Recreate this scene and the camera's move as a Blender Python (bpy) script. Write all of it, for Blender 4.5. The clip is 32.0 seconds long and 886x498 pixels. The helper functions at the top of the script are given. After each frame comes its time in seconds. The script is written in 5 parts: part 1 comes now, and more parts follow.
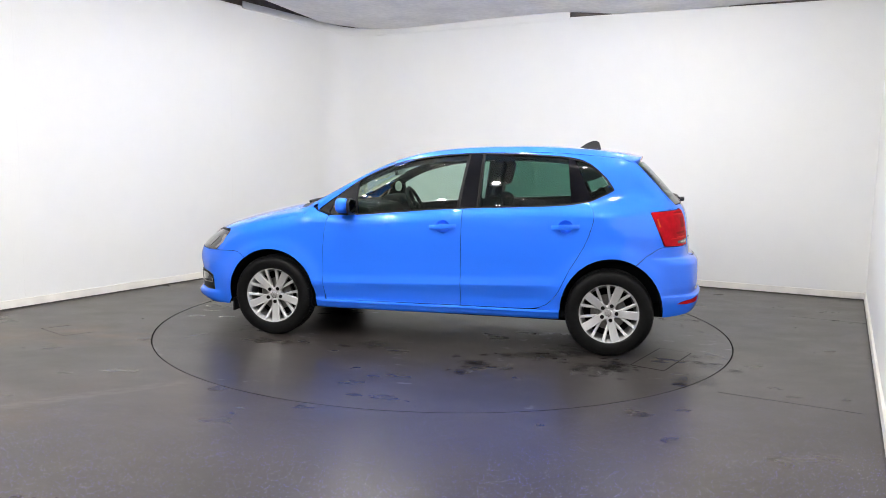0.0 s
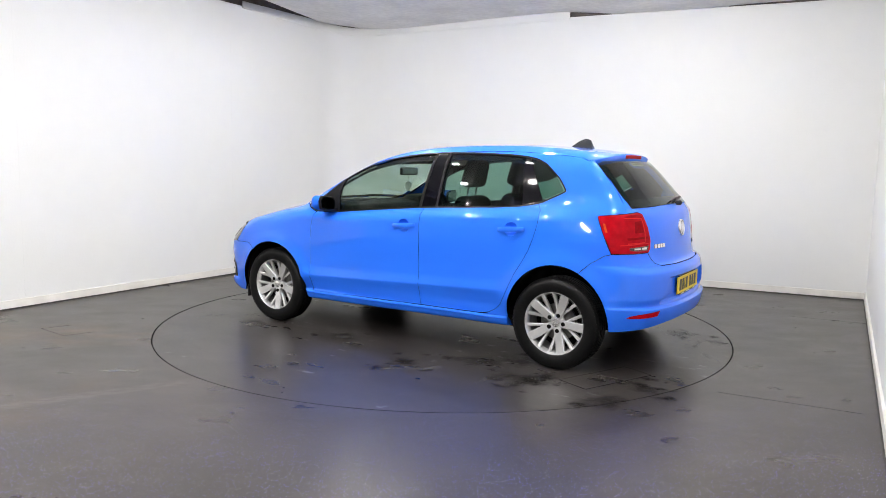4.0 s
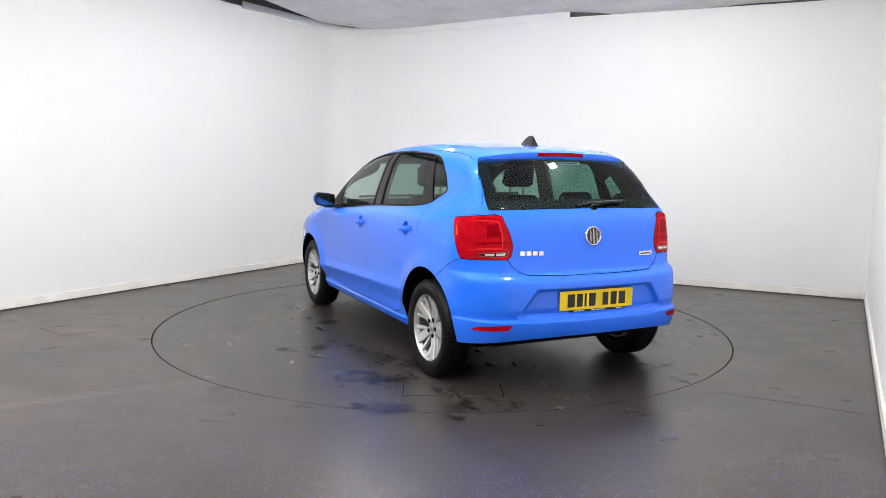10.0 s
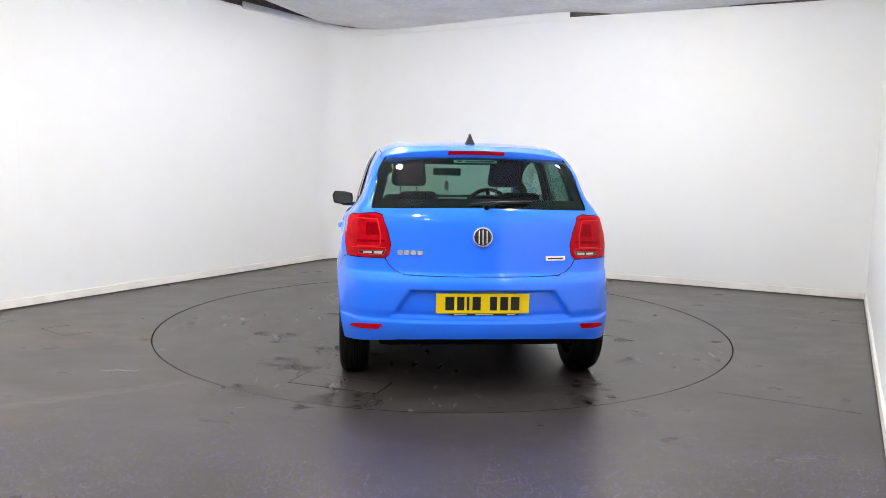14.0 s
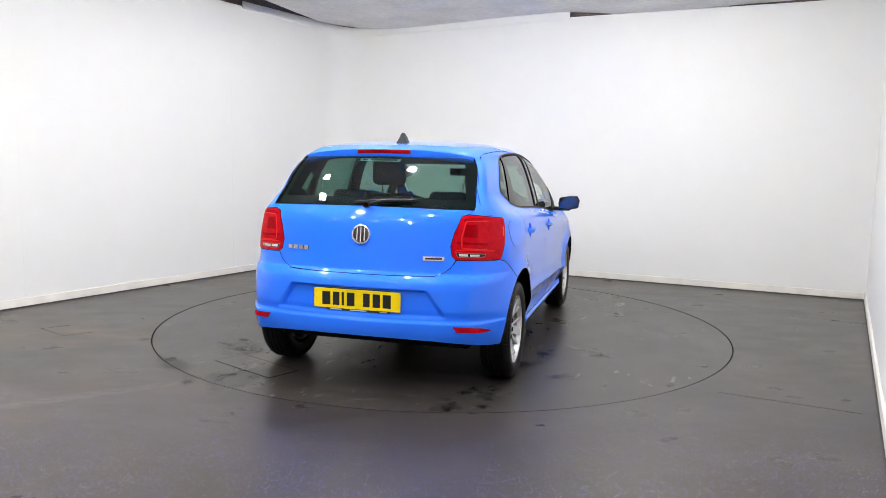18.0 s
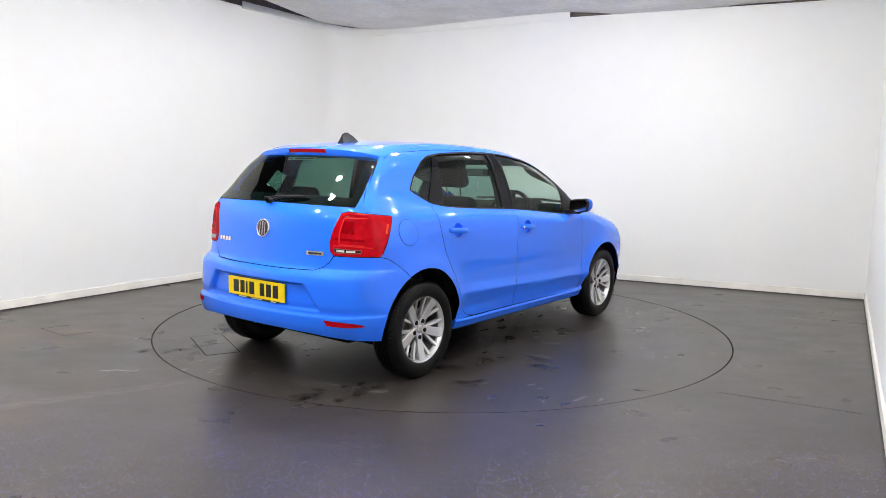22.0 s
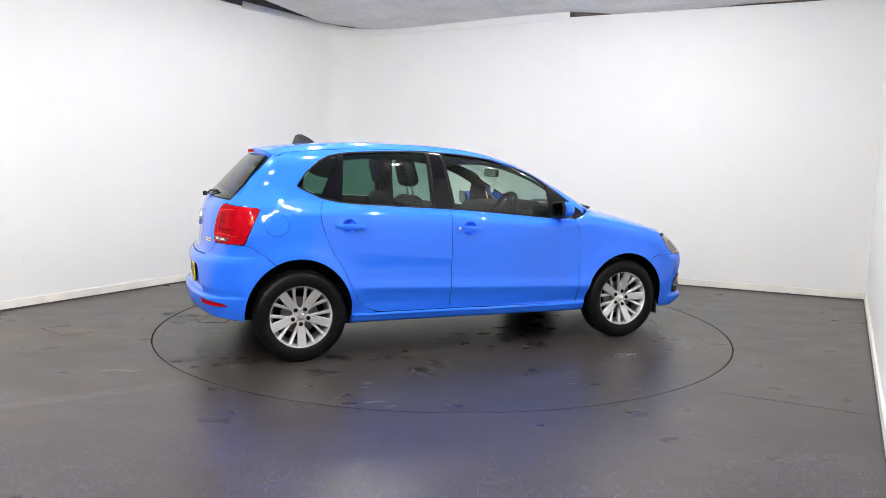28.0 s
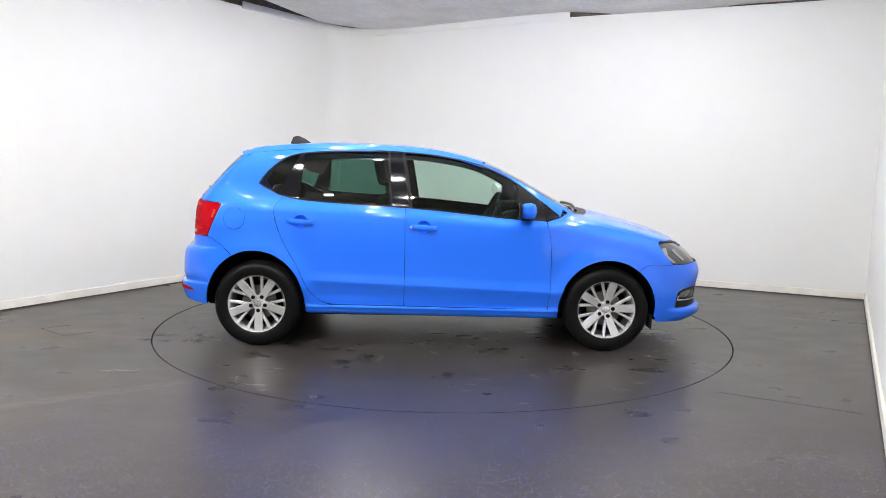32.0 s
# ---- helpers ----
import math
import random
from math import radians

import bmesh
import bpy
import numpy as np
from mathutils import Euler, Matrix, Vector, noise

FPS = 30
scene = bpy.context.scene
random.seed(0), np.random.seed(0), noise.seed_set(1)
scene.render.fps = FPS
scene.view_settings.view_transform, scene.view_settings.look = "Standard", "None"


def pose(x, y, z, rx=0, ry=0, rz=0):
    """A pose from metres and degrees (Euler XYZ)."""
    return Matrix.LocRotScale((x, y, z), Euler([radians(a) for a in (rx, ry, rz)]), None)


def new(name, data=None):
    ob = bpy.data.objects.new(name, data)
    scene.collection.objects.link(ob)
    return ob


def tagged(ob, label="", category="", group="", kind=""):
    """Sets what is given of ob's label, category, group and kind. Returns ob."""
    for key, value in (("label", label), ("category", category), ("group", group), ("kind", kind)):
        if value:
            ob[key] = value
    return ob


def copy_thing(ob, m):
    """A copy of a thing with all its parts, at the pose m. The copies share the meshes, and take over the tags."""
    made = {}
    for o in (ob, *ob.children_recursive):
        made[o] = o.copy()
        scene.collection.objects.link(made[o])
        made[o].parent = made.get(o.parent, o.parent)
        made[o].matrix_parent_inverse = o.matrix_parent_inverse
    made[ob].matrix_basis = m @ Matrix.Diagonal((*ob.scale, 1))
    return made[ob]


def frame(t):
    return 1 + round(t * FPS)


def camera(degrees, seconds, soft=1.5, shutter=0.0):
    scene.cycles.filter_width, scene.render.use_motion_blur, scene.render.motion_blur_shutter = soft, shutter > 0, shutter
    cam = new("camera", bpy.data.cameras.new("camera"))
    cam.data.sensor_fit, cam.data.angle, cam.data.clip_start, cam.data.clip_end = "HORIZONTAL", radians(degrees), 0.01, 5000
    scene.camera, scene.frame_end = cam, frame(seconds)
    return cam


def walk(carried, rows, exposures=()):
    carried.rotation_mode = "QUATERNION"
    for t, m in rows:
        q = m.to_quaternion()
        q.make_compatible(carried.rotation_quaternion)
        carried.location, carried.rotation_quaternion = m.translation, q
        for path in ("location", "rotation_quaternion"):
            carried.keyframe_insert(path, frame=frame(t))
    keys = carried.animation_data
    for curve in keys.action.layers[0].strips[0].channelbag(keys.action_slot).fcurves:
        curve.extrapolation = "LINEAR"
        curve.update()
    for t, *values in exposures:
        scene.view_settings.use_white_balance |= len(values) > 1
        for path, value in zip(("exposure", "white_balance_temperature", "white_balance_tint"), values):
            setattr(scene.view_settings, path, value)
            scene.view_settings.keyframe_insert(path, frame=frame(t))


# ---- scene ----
from mathutils.geometry import delaunay_2d_cdt

cam = camera(61.77, 32.0, soft=0.75)
EYE = pose(0.0, -5.999, 1.323, 90 - 6.738, 0, 0.034) @ pose(0, 0, 0, 0, 0, 1.03)
walk(cam, [(0.0, EYE), (32.0, EYE)], exposures=[(0.0, 0.0), (32.0, 0.0)])

# ---------------------------------------------------------------- light
world = bpy.data.worlds.new("world")
scene.world = world
world.use_nodes = True
world.node_tree.nodes["Background"].inputs[0].default_value = (0.02, 0.02, 0.022, 1)
LAMP_POWER = 592.0
LAMP_COLOUR = (1.0, 0.985, 0.955)


# ---------------------------------------------------------------- materials
def material(name, colour, rough=0.5, metal=0.0, coat=0.0, spec=0.5, grain=0.0, grain_scale=40.0, bump=0.0, bump_scale=200.0, stain=0.0, stain_scale=1.5, rough_var=0.0):
    m = bpy.data.materials.new(name)
    m.use_nodes = True
    nt = m.node_tree
    b = nt.nodes["Principled BSDF"]
    b.inputs["Roughness"].default_value = rough
    b.inputs["Metallic"].default_value = metal
    b.inputs["Coat Weight"].default_value = coat
    b.inputs["Coat Roughness"].default_value = 0.03
    b.inputs["Specular IOR Level"].default_value = spec
    b.inputs["Base Color"].default_value = (*colour, 1)
    co = nt.nodes.new("ShaderNodeTexCoord")

    def noise_node(scale, detail=4.0):
        n = nt.nodes.new("ShaderNodeTexNoise")
        n.inputs["Scale"].default_value = scale
        n.inputs["Detail"].default_value = detail
        nt.links.new(co.outputs["Object"], n.inputs["Vector"])
        return n

    last = None
    for amount, scale in ((grain, grain_scale), (stain, stain_scale)):
        if amount:
            n = noise_node(scale)
            r = nt.nodes.new("ShaderNodeMapRange")
            r.inputs["From Min"].default_value, r.inputs["From Max"].default_value = 0.25, 0.75
            r.inputs["To Min"].default_value, r.inputs["To Max"].default_value = 1 - amount, 1 + amount * 0.5
            nt.links.new(n.outputs["Fac"], r.inputs["Value"])
            x = nt.nodes.new("ShaderNodeVectorMath")
            x.operation = "SCALE"
            if last:
                nt.links.new(last, x.inputs[0])
            else:
                x.inputs[0].default_value = colour
            nt.links.new(r.outputs[0], x.inputs["Scale"])
            last = x.outputs[0]
    if last:
        nt.links.new(last, b.inputs["Base Color"])
    if rough_var:
        n = noise_node(stain_scale * 3)
        r = nt.nodes.new("ShaderNodeMapRange")
        r.inputs["From Min"].default_value, r.inputs["From Max"].default_value = 0.3, 0.7
        r.inputs["To Min"].default_value, r.inputs["To Max"].default_value = rough - rough_var, rough + rough_var
        nt.links.new(n.outputs["Fac"], r.inputs["Value"])
        nt.links.new(r.outputs[0], b.inputs["Roughness"])
    if bump:
        n = noise_node(bump_scale, 3.0)
        u = nt.nodes.new("ShaderNodeBump")
        u.inputs["Strength"].default_value = 1.0
        u.inputs["Distance"].default_value = bump
        nt.links.new(n.outputs["Fac"], u.inputs["Height"])
        nt.links.new(u.outputs[0], b.inputs["Normal"])
    return m


def thin_glass(name, tint, gloss=0.02):
    m = bpy.data.materials.new(name)
    m.use_nodes = True
    nt = m.node_tree
    nt.nodes.remove(nt.nodes["Principled BSDF"])
    t = nt.nodes.new("ShaderNodeBsdfTransparent")
    t.inputs[0].default_value = (*tint, 1)
    g = nt.nodes.new("ShaderNodeBsdfGlossy")
    g.inputs["Roughness"].default_value = gloss
    # Schlick gloss from both faces of the pane
    f = nt.nodes.new("ShaderNodeLayerWeight")
    f.inputs[0].default_value = 0.5
    pw = nt.nodes.new("ShaderNodeMath")
    pw.operation = "POWER"
    pw.inputs[1].default_value = 4.5
    ad = nt.nodes.new("ShaderNodeMath")
    ad.operation = "MULTIPLY_ADD"
    ad.inputs[1].default_value, ad.inputs[2].default_value = 0.85, 0.042
    nt.links.new(f.outputs["Facing"], pw.inputs[0])
    nt.links.new(pw.outputs[0], ad.inputs[0])
    x = nt.nodes.new("ShaderNodeMixShader")
    nt.links.new(ad.outputs[0], x.inputs[0])
    nt.links.new(t.outputs[0], x.inputs[1])
    nt.links.new(g.outputs[0], x.inputs[2])
    nt.links.new(x.outputs[0], nt.nodes["Material Output"].inputs[0])
    return m


def glowing(name, colour, strength):
    m = bpy.data.materials.new(name)
    m.use_nodes = True
    b = m.node_tree.nodes["Principled BSDF"]
    b.inputs["Emission Color"].default_value = (*colour, 1)
    b.inputs["Emission Strength"].default_value = strength
    b.inputs["Base Color"].default_value = (0.8, 0.8, 0.8, 1)
    return m


def floor_material(name, wet):
    """Dark speckled safety vinyl; wet: puddles and drag marks on the turntable."""
    m = material(name, (0.05, 0.047, 0.045), rough=0.36, spec=0.38)
    m.node_tree.nodes["Principled BSDF"].inputs["Specular Tint"].default_value = (1.0, 0.93, 0.80, 1)
    nt = m.node_tree
    b = nt.nodes["Principled BSDF"]
    co = nt.nodes.new("ShaderNodeTexCoord")

    def node(kind, **sets):
        n = nt.nodes.new(kind)
        for key, value in sets.items():
            n.inputs[key].default_value = value
        return n

    def noise_fac(scale, detail=5.0, stretch=None, rough=0.55):
        n = node("ShaderNodeTexNoise", Scale=scale, Detail=detail, Roughness=rough)
        if stretch:
            mp = node("ShaderNodeMapping")
            mp.inputs["Scale"].default_value = stretch
            nt.links.new(co.outputs["Object"], mp.inputs[0])
            nt.links.new(mp.outputs[0], n.inputs["Vector"])
        else:
            nt.links.new(co.outputs["Object"], n.inputs["Vector"])
        return n.outputs["Fac"]

    def ranged(value, a, b_, c, d):
        r = node("ShaderNodeMapRange")
        for key, v in zip(("From Min", "From Max", "To Min", "To Max"), (a, b_, c, d)):
            r.inputs[key].default_value = v
        nt.links.new(value, r.inputs["Value"])
        return r.outputs[0]

    def mixed(fac, a, b_):
        x = nt.nodes.new("ShaderNodeMix")
        x.data_type = "RGBA"
        nt.links.new(fac, x.inputs["Factor"])
        for socket, v in ((x.inputs[6], a), (x.inputs[7], b_)):
            if isinstance(v, tuple):
                socket.default_value = (*v, 1)
            else:
                nt.links.new(v, socket)
        return x.outputs[2]

    def times(a, b_):
        x = nt.nodes.new("ShaderNodeMath")
        x.operation = "MULTIPLY"
        nt.links.new(a, x.inputs[0])
        if isinstance(b_, float):
            x.inputs[1].default_value = b_
        else:
            nt.links.new(b_, x.inputs[1])
        return x.outputs[0]

    tone = mixed(ranged(noise_fac(0.9), 0.3, 0.7, 0, 1), FLOOR_DARK, FLOOR_LIGHT)
    tone = mixed(ranged(noise_fac(3.5, stretch=(1, 2.2, 1)), 0.5, 0.75, 0, 0.5), tone, (0.075, 0.062, 0.05))
    tone = mixed(ranged(noise_fac(6.5, 5.0, stretch=(1, 1.9, 1)), 0.36, 0.80, 0, 0.5), tone, (0.022, 0.020, 0.0195))
    tone = mixed(ranged(noise_fac(22, 3.0), 0.45, 0.72, 0, 0.45), tone, (0.022, 0.0205, 0.020))
    tone = mixed(ranged(noise_fac(90), 0.40, 0.65, 0, 0.55), tone, (0.020, 0.019, 0.021))
    cell = node("ShaderNodeTexVoronoi", Scale=100.0)
    nt.links.new(co.outputs["Object"], cell.inputs["Vector"])
    sep = nt.nodes.new("ShaderNodeSeparateColor")
    nt.links.new(cell.outputs["Color"], sep.inputs[0])
    dot = ranged(cell.outputs["Distance"], 0.18, 0.28, 1, 0)
    pick = ranged(sep.outputs[0], 0.50, 0.52, 0, 1)
    fleck = mixed(ranged(sep.outputs[1], 0.70, 0.74, 0, 1), (0.21, 0.18, 0.72), (0.60, 0.58, 0.66))
    wear = ranged(noise_fac(1.3), 0.35, 0.6, 0.10 if wet else 0.45, 0.22 if wet else 1)
    # the flecks are strongest in front of the turntable and fade out beyond
    place = nt.nodes.new("ShaderNodeSeparateXYZ")
    nt.links.new(co.outputs["Object"], place.inputs[0])
    fleck_fade = ranged(place.outputs[1], -1.7, -2.9, 0.10, 1)
    tone = mixed(times(times(dot, pick), times(wear, fleck_fade)), tone, fleck)
    if not wet:
        # a pale scuffed track and rusty stains beside it
        mp = node("ShaderNodeMapping")
        mp.vector_type = "TEXTURE"
        mp.inputs["Location"].default_value = (-1.9, -1.98, 0)
        mp.inputs["Rotation"].default_value = (0, 0, radians(32.5))
        nt.links.new(co.outputs["Object"], mp.inputs[0])
        xyz = nt.nodes.new("ShaderNodeSeparateXYZ")
        nt.links.new(mp.outputs[0], xyz.inputs[0])

        def band(half, soft_edge):
            ab = nt.nodes.new("ShaderNodeMath")
            ab.operation = "ABSOLUTE"
            nt.links.new(xyz.outputs[1], ab.inputs[0])
            return ranged(ab.outputs[0], half, half + soft_edge, 1, 0)
        along = ranged(xyz.outputs[0], 0.35, 0.62, 1, 0)
        scuff = times(times(band(0.035, 0.03), along), ranged(noise_fac(9.0, 6.0, stretch=(1.2, 5.0, 1)), 0.40, 0.58, 0.0, 0.55))
        tone = mixed(scuff, tone, (0.13, 0.122, 0.115))
        rust = times(times(band(0.10, 0.45), along), ranged(noise_fac(2.6, 4.0), 0.45, 0.65, 0, 0.45))
        tone = mixed(rust, tone, (0.085, 0.058, 0.036))
        # orange-brown stains round the floor hatch
        spot = node("ShaderNodeMapping")
        spot.vector_type = "TEXTURE"
        spot.inputs["Location"].default_value = (-2.75, -0.62, 0)
        spot.inputs["Scale"].default_value = (1.15, 0.42, 1)
        nt.links.new(co.outputs["Object"], spot.inputs[0])
        far = nt.nodes.new("ShaderNodeVectorMath")
        far.operation = "LENGTH"
        nt.links.new(spot.outputs[0], far.inputs[0])
        tan = times(ranged(far.outputs["Value"], 0.25, 1.0, 1, 0), ranged(noise_fac(3.4, 5.0, stretch=(0.8, 2.2, 1)), 0.42, 0.62, 0, 0.75))
        tone = mixed(tan, tone, (0.105, 0.062, 0.034))
    rough = ranged(noise_fac(2.2, stretch=(1, 1.6, 1)), 0.3, 0.7, FLOOR_ROUGH - (0.02 if wet else 0.035), FLOOR_ROUGH + (0.03 if wet else 0.045))
    if wet:
        mask = times(ranged(noise_fac(3.2, 3.0, stretch=(1.0, 2.4, 1.0)), 0.52, 0.66, 0, 1), ranged(noise_fac(0.9, 1.0), 0.42, 0.58, 0, 1))
        tone = mixed(times(mask, 0.35), tone, (0.016, 0.015, 0.015))
        inv = ranged(mask, 0, 1, 1, 0.85)
        rough = times(rough, inv)
        dust = times(ranged(noise_fac(6.0, 3.0, stretch=(1.0, 3.0, 1.0)), 0.64, 0.66, 0, 0.6), ranged(noise_fac(1.1, 1.0), 0.5, 0.56, 0, 1))
        tone = mixed(dust, tone, (0.22, 0.22, 0.22))
    nt.links.new(tone, b.inputs["Base Color"])
    nt.links.new(rough, b.inputs["Roughness"])
    u = node("ShaderNodeBump", Strength=1.0, Distance=0.0006)
    nt.links.new(noise_fac(140, 2.0), u.inputs["Height"])
    nt.links.new(u.outputs[0], b.inputs["Normal"])
    return m


FLOOR_DARK, FLOOR_LIGHT, FLOOR_ROUGH = (0.033, 0.0285, 0.0265), (0.059, 0.0495, 0.0445), 0.30
WALL = material("white wall paint", (0.752, 0.749, 0.737), 0.55, grain=0.012, grain_scale=6, stain=0.03, stain_scale=0.7, bump=0.0008, bump_scale=60)
SKIRT = material("white gloss paint", (0.80, 0.77, 0.715), 0.35, grain=0.08, grain_scale=9, stain=0.12, stain_scale=3)
# for added unseen walls; grey stands in for a darker space in reflections
UNSEEN_GREY = material("unseen grey wall", (0.28, 0.28, 0.285), 0.6, grain=0.1, grain_scale=8, stain=0.15, stain_scale=1.2)
SKIRT_EDGE = material("dark sealant", (0.06, 0.055, 0.05), 0.6)
CEIL = material("stained ceiling board", (0.87, 0.855, 0.83), 0.8, grain=0.10, grain_scale=16, stain=0.14, stain_scale=2.2, bump=0.004, bump_scale=14)
VOID = material("gap shade brown", (0.17, 0.14, 0.13), 0.8, grain=0.4, grain_scale=12)
FLOOR = floor_material("speckled vinyl", False)
DISC = floor_material("wet speckled vinyl", True)
MARK = material("grey wall scuff", (0.56, 0.56, 0.55), 0.7, grain=0.2, grain_scale=80)
GAPM = material("dark gap", (0.006, 0.006, 0.006), 0.8, spec=0.08)
PAINT = material("blue car paint", (0.022, 0.172, 0.94), 0.55, coat=1.0, spec=0.03, grain=0.03, grain_scale=900)
BLACK = material("black plastic", (0.011, 0.011, 0.012), 0.45, spec=0.22, grain=0.25, grain_scale=160, bump=0.0003, bump_scale=700)
TRIM = material("satin black trim", (0.007, 0.007, 0.008), 0.5, spec=0.15, grain=0.15, grain_scale=80)
PIANO = material("gloss black", (0.004, 0.004, 0.006), 0.06, spec=0.2)
RUBBER = material("tyre rubber", (0.0055, 0.0055, 0.006), 0.42, spec=0.16, grain=0.35, grain_scale=60, stain=0.2, stain_scale=8, bump=0.0006, bump_scale=300)
# silver barrel coloured dark to carry the shade between the spokes
BARREL_SHADED = material("shaded rim barrel", (0.10, 0.10, 0.105), 0.5, metal=0.3, grain=0.2, grain_scale=40)
ALLOY = material("silver alloy", (0.72, 0.72, 0.73), 0.27, metal=0.6, coat=0.3, grain=0.06, grain_scale=30)
STEEL = material("brake steel", (0.16, 0.155, 0.15), 0.4, metal=0.9, grain=0.3, grain_scale=50)
CHROME = material("chrome", (0.82, 0.82, 0.84), 0.18, metal=0.8, grain=0.02, grain_scale=50)
CLOTH = material("dark seat cloth", (0.013, 0.013, 0.015), 0.9, spec=0.1, grain=0.3, grain_scale=350, bump=0.0006, bump_scale=500)
LINER = material("dark cabin trim", (0.011, 0.011, 0.012), 0.7, spec=0.12, grain=0.2, grain_scale=120)
HEADLINER = material("grey headlining", (0.16, 0.16, 0.155), 0.95, grain=0.15, grain_scale=200)
RED = material("red lamp lens", (0.44, 0.003, 0.010), 0.30, coat=0.22, spec=0.0, grain=0.3, grain_scale=22)
RED_DARK = material("deep red lens", (0.28, 0.001, 0.005), 0.25, coat=0.22, spec=0.0, grain=0.3, grain_scale=60)
RED_LINE = material("bright red light guide", (0.66, 0.02, 0.02), 0.3, coat=0.2, spec=0.0)
ORANGE = material("orange indicator lens", (0.62, 0.07, 0.006), 0.3, coat=0.3, spec=0.1, grain=0.3, grain_scale=40)
SMOKED = material("smoked red lens", (0.05, 0.004, 0.006), 0.15, coat=0.4)
WETMARK = material("wet patch", (0.020, 0.019, 0.0185), 0.15, spec=0.42)
PALEFILM = material("pale floor mark", (0.24, 0.24, 0.235), 0.5, spec=0.3)
LENSBAR = material("pale clear lens", (0.55, 0.47, 0.44), 0.15, coat=0.6)
CLEARLENS = material("smoked clear lens", (0.20, 0.10, 0.095), 0.15, coat=0.8)
HEADLAMP = material("headlamp housing", (0.045, 0.047, 0.050), 0.22, metal=0.3, coat=1.0, grain=0.3, grain_scale=30)
def film_edge(m, scale, most):
    """A stain that thins out towards its rim and breaks up into specks."""
    nt = m.node_tree
    co = nt.nodes.new("ShaderNodeTexCoord")
    info = nt.nodes.new("ShaderNodeObjectInfo")
    away = nt.nodes.new("ShaderNodeVectorMath")
    away.operation = "LENGTH"
    nt.links.new(co.outputs["Object"], away.inputs[0])
    shift = nt.nodes.new("ShaderNodeVectorMath")
    shift.operation = "MULTIPLY_ADD"
    shift.inputs[1].default_value = (40, 40, 40)
    nt.links.new(info.outputs["Random"], shift.inputs[0])
    nt.links.new(co.outputs["Object"], shift.inputs[2])
    n = nt.nodes.new("ShaderNodeTexNoise")
    n.inputs["Scale"].default_value = scale
    n.inputs["Detail"].default_value = 6.0
    n.inputs["Roughness"].default_value = 0.62
    nt.links.new(shift.outputs[0], n.inputs["Vector"])
    add = nt.nodes.new("ShaderNodeMath")
    add.operation = "MULTIPLY_ADD"
    add.inputs[1].default_value = 2.0
    nt.links.new(n.outputs["Fac"], add.inputs[0])
    nt.links.new(away.outputs["Value"], add.inputs[2])
    r = nt.nodes.new("ShaderNodeMapRange")
    r.inputs["From Min"].default_value, r.inputs["From Max"].default_value = 1.20, 1.85
    r.inputs["To Min"].default_value, r.inputs["To Max"].default_value = most, 0.0
    nt.links.new(add.outputs[0], r.inputs["Value"])
    nt.links.new(r.outputs[0], nt.nodes["Principled BSDF"].inputs["Alpha"])


film_edge(WETMARK, 1.4, 0.52)
film_edge(PALEFILM, 2.2, 0.20)
LAMPBOWL = material("lamp reflector", (0.38, 0.38, 0.39), 0.25, metal=0.85, grain=0.2, grain_scale=40)
YELLOW = material("yellow plate", (0.85, 0.62, 0.0), 0.35, grain=0.04, grain_scale=20)
INK = material("black ink", (0.01, 0.01, 0.01), 0.4)
WHITEPRINT = material("pale sticker", (0.6, 0.62, 0.6), 0.5)
SIDE_GLASS = thin_glass("clear green glass", (0.68, 0.81, 0.74))
DARK_GLASS = thin_glass("tinted green glass", (0.24, 0.41, 0.35))
MIRROR = material("mirror glass", (0.20, 0.22, 0.22), 0.02, metal=1.0)
LAMPGLOW = glowing("lamp diffuser", LAMP_COLOUR, LAMP_POWER)


# ---------------------------------------------------------------- mesh helpers
def part(name, bm, mat, parent=None, label="", smooth=False):
    me = bpy.data.meshes.new(name)
    if isinstance(bm, tuple):
        me.from_pydata([tuple(v) for v in bm[0]], [], [tuple(f) for f in bm[1]])
    else:
        bm.to_mesh(me)
        bm.free()
    me.materials.append(mat)
    if smooth:
        me.polygons.foreach_set("use_smooth", [True] * len(me.polygons))
        if smooth is not True:
            me.set_sharp_from_angle(angle=radians(smooth))
    ob = new(name, me)
    if parent:
        ob.parent = parent
    if label:
        ob["label"] = label
    return ob


def box_bm(x0, x1, y0, y1, z0, z1, bevel=0.0, segs=2, m=None):
    bm = bmesh.new()
    bmesh.ops.create_cube(bm, size=1)
    for v in bm.verts:
        v.co = Vector(((x0 + x1) / 2 + v.co.x * (x1 - x0), (y0 + y1) / 2 + v.co.y * (y1 - y0), (z0 + z1) / 2 + v.co.z * (z1 - z0)))
    if bevel:
        bmesh.ops.bevel(bm, geom=bm.edges[:], offset=bevel, segments=segs, affect="EDGES", profile=0.5)
    if m:
        bmesh.ops.transform(bm, matrix=m, verts=bm.verts)
    return bm


def prism(outline, depth0, depth1, place, bevel=0.0):
    """A 2D outline extruded from depth0 to depth1; place maps (u, v, w) to a point."""
    bm = bmesh.new()
    a = [bm.verts.new(place(u, v, depth0)) for u, v in outline]
    b = [bm.verts.new(place(u, v, depth1)) for u, v in outline]
    n = len(outline)
    bm.faces.new(a[::-1])
    bm.faces.new(b)
    for i in range(n):
        bm.faces.new((a[i], a[(i + 1) % n], b[(i + 1) % n], b[i]))
    bmesh.ops.recalc_face_normals(bm, faces=bm.faces)
    if bevel:
        bmesh.ops.bevel(bm, geom=bm.edges[:], offset=bevel, segments=2, affect="EDGES", profile=0.5)
    return bm


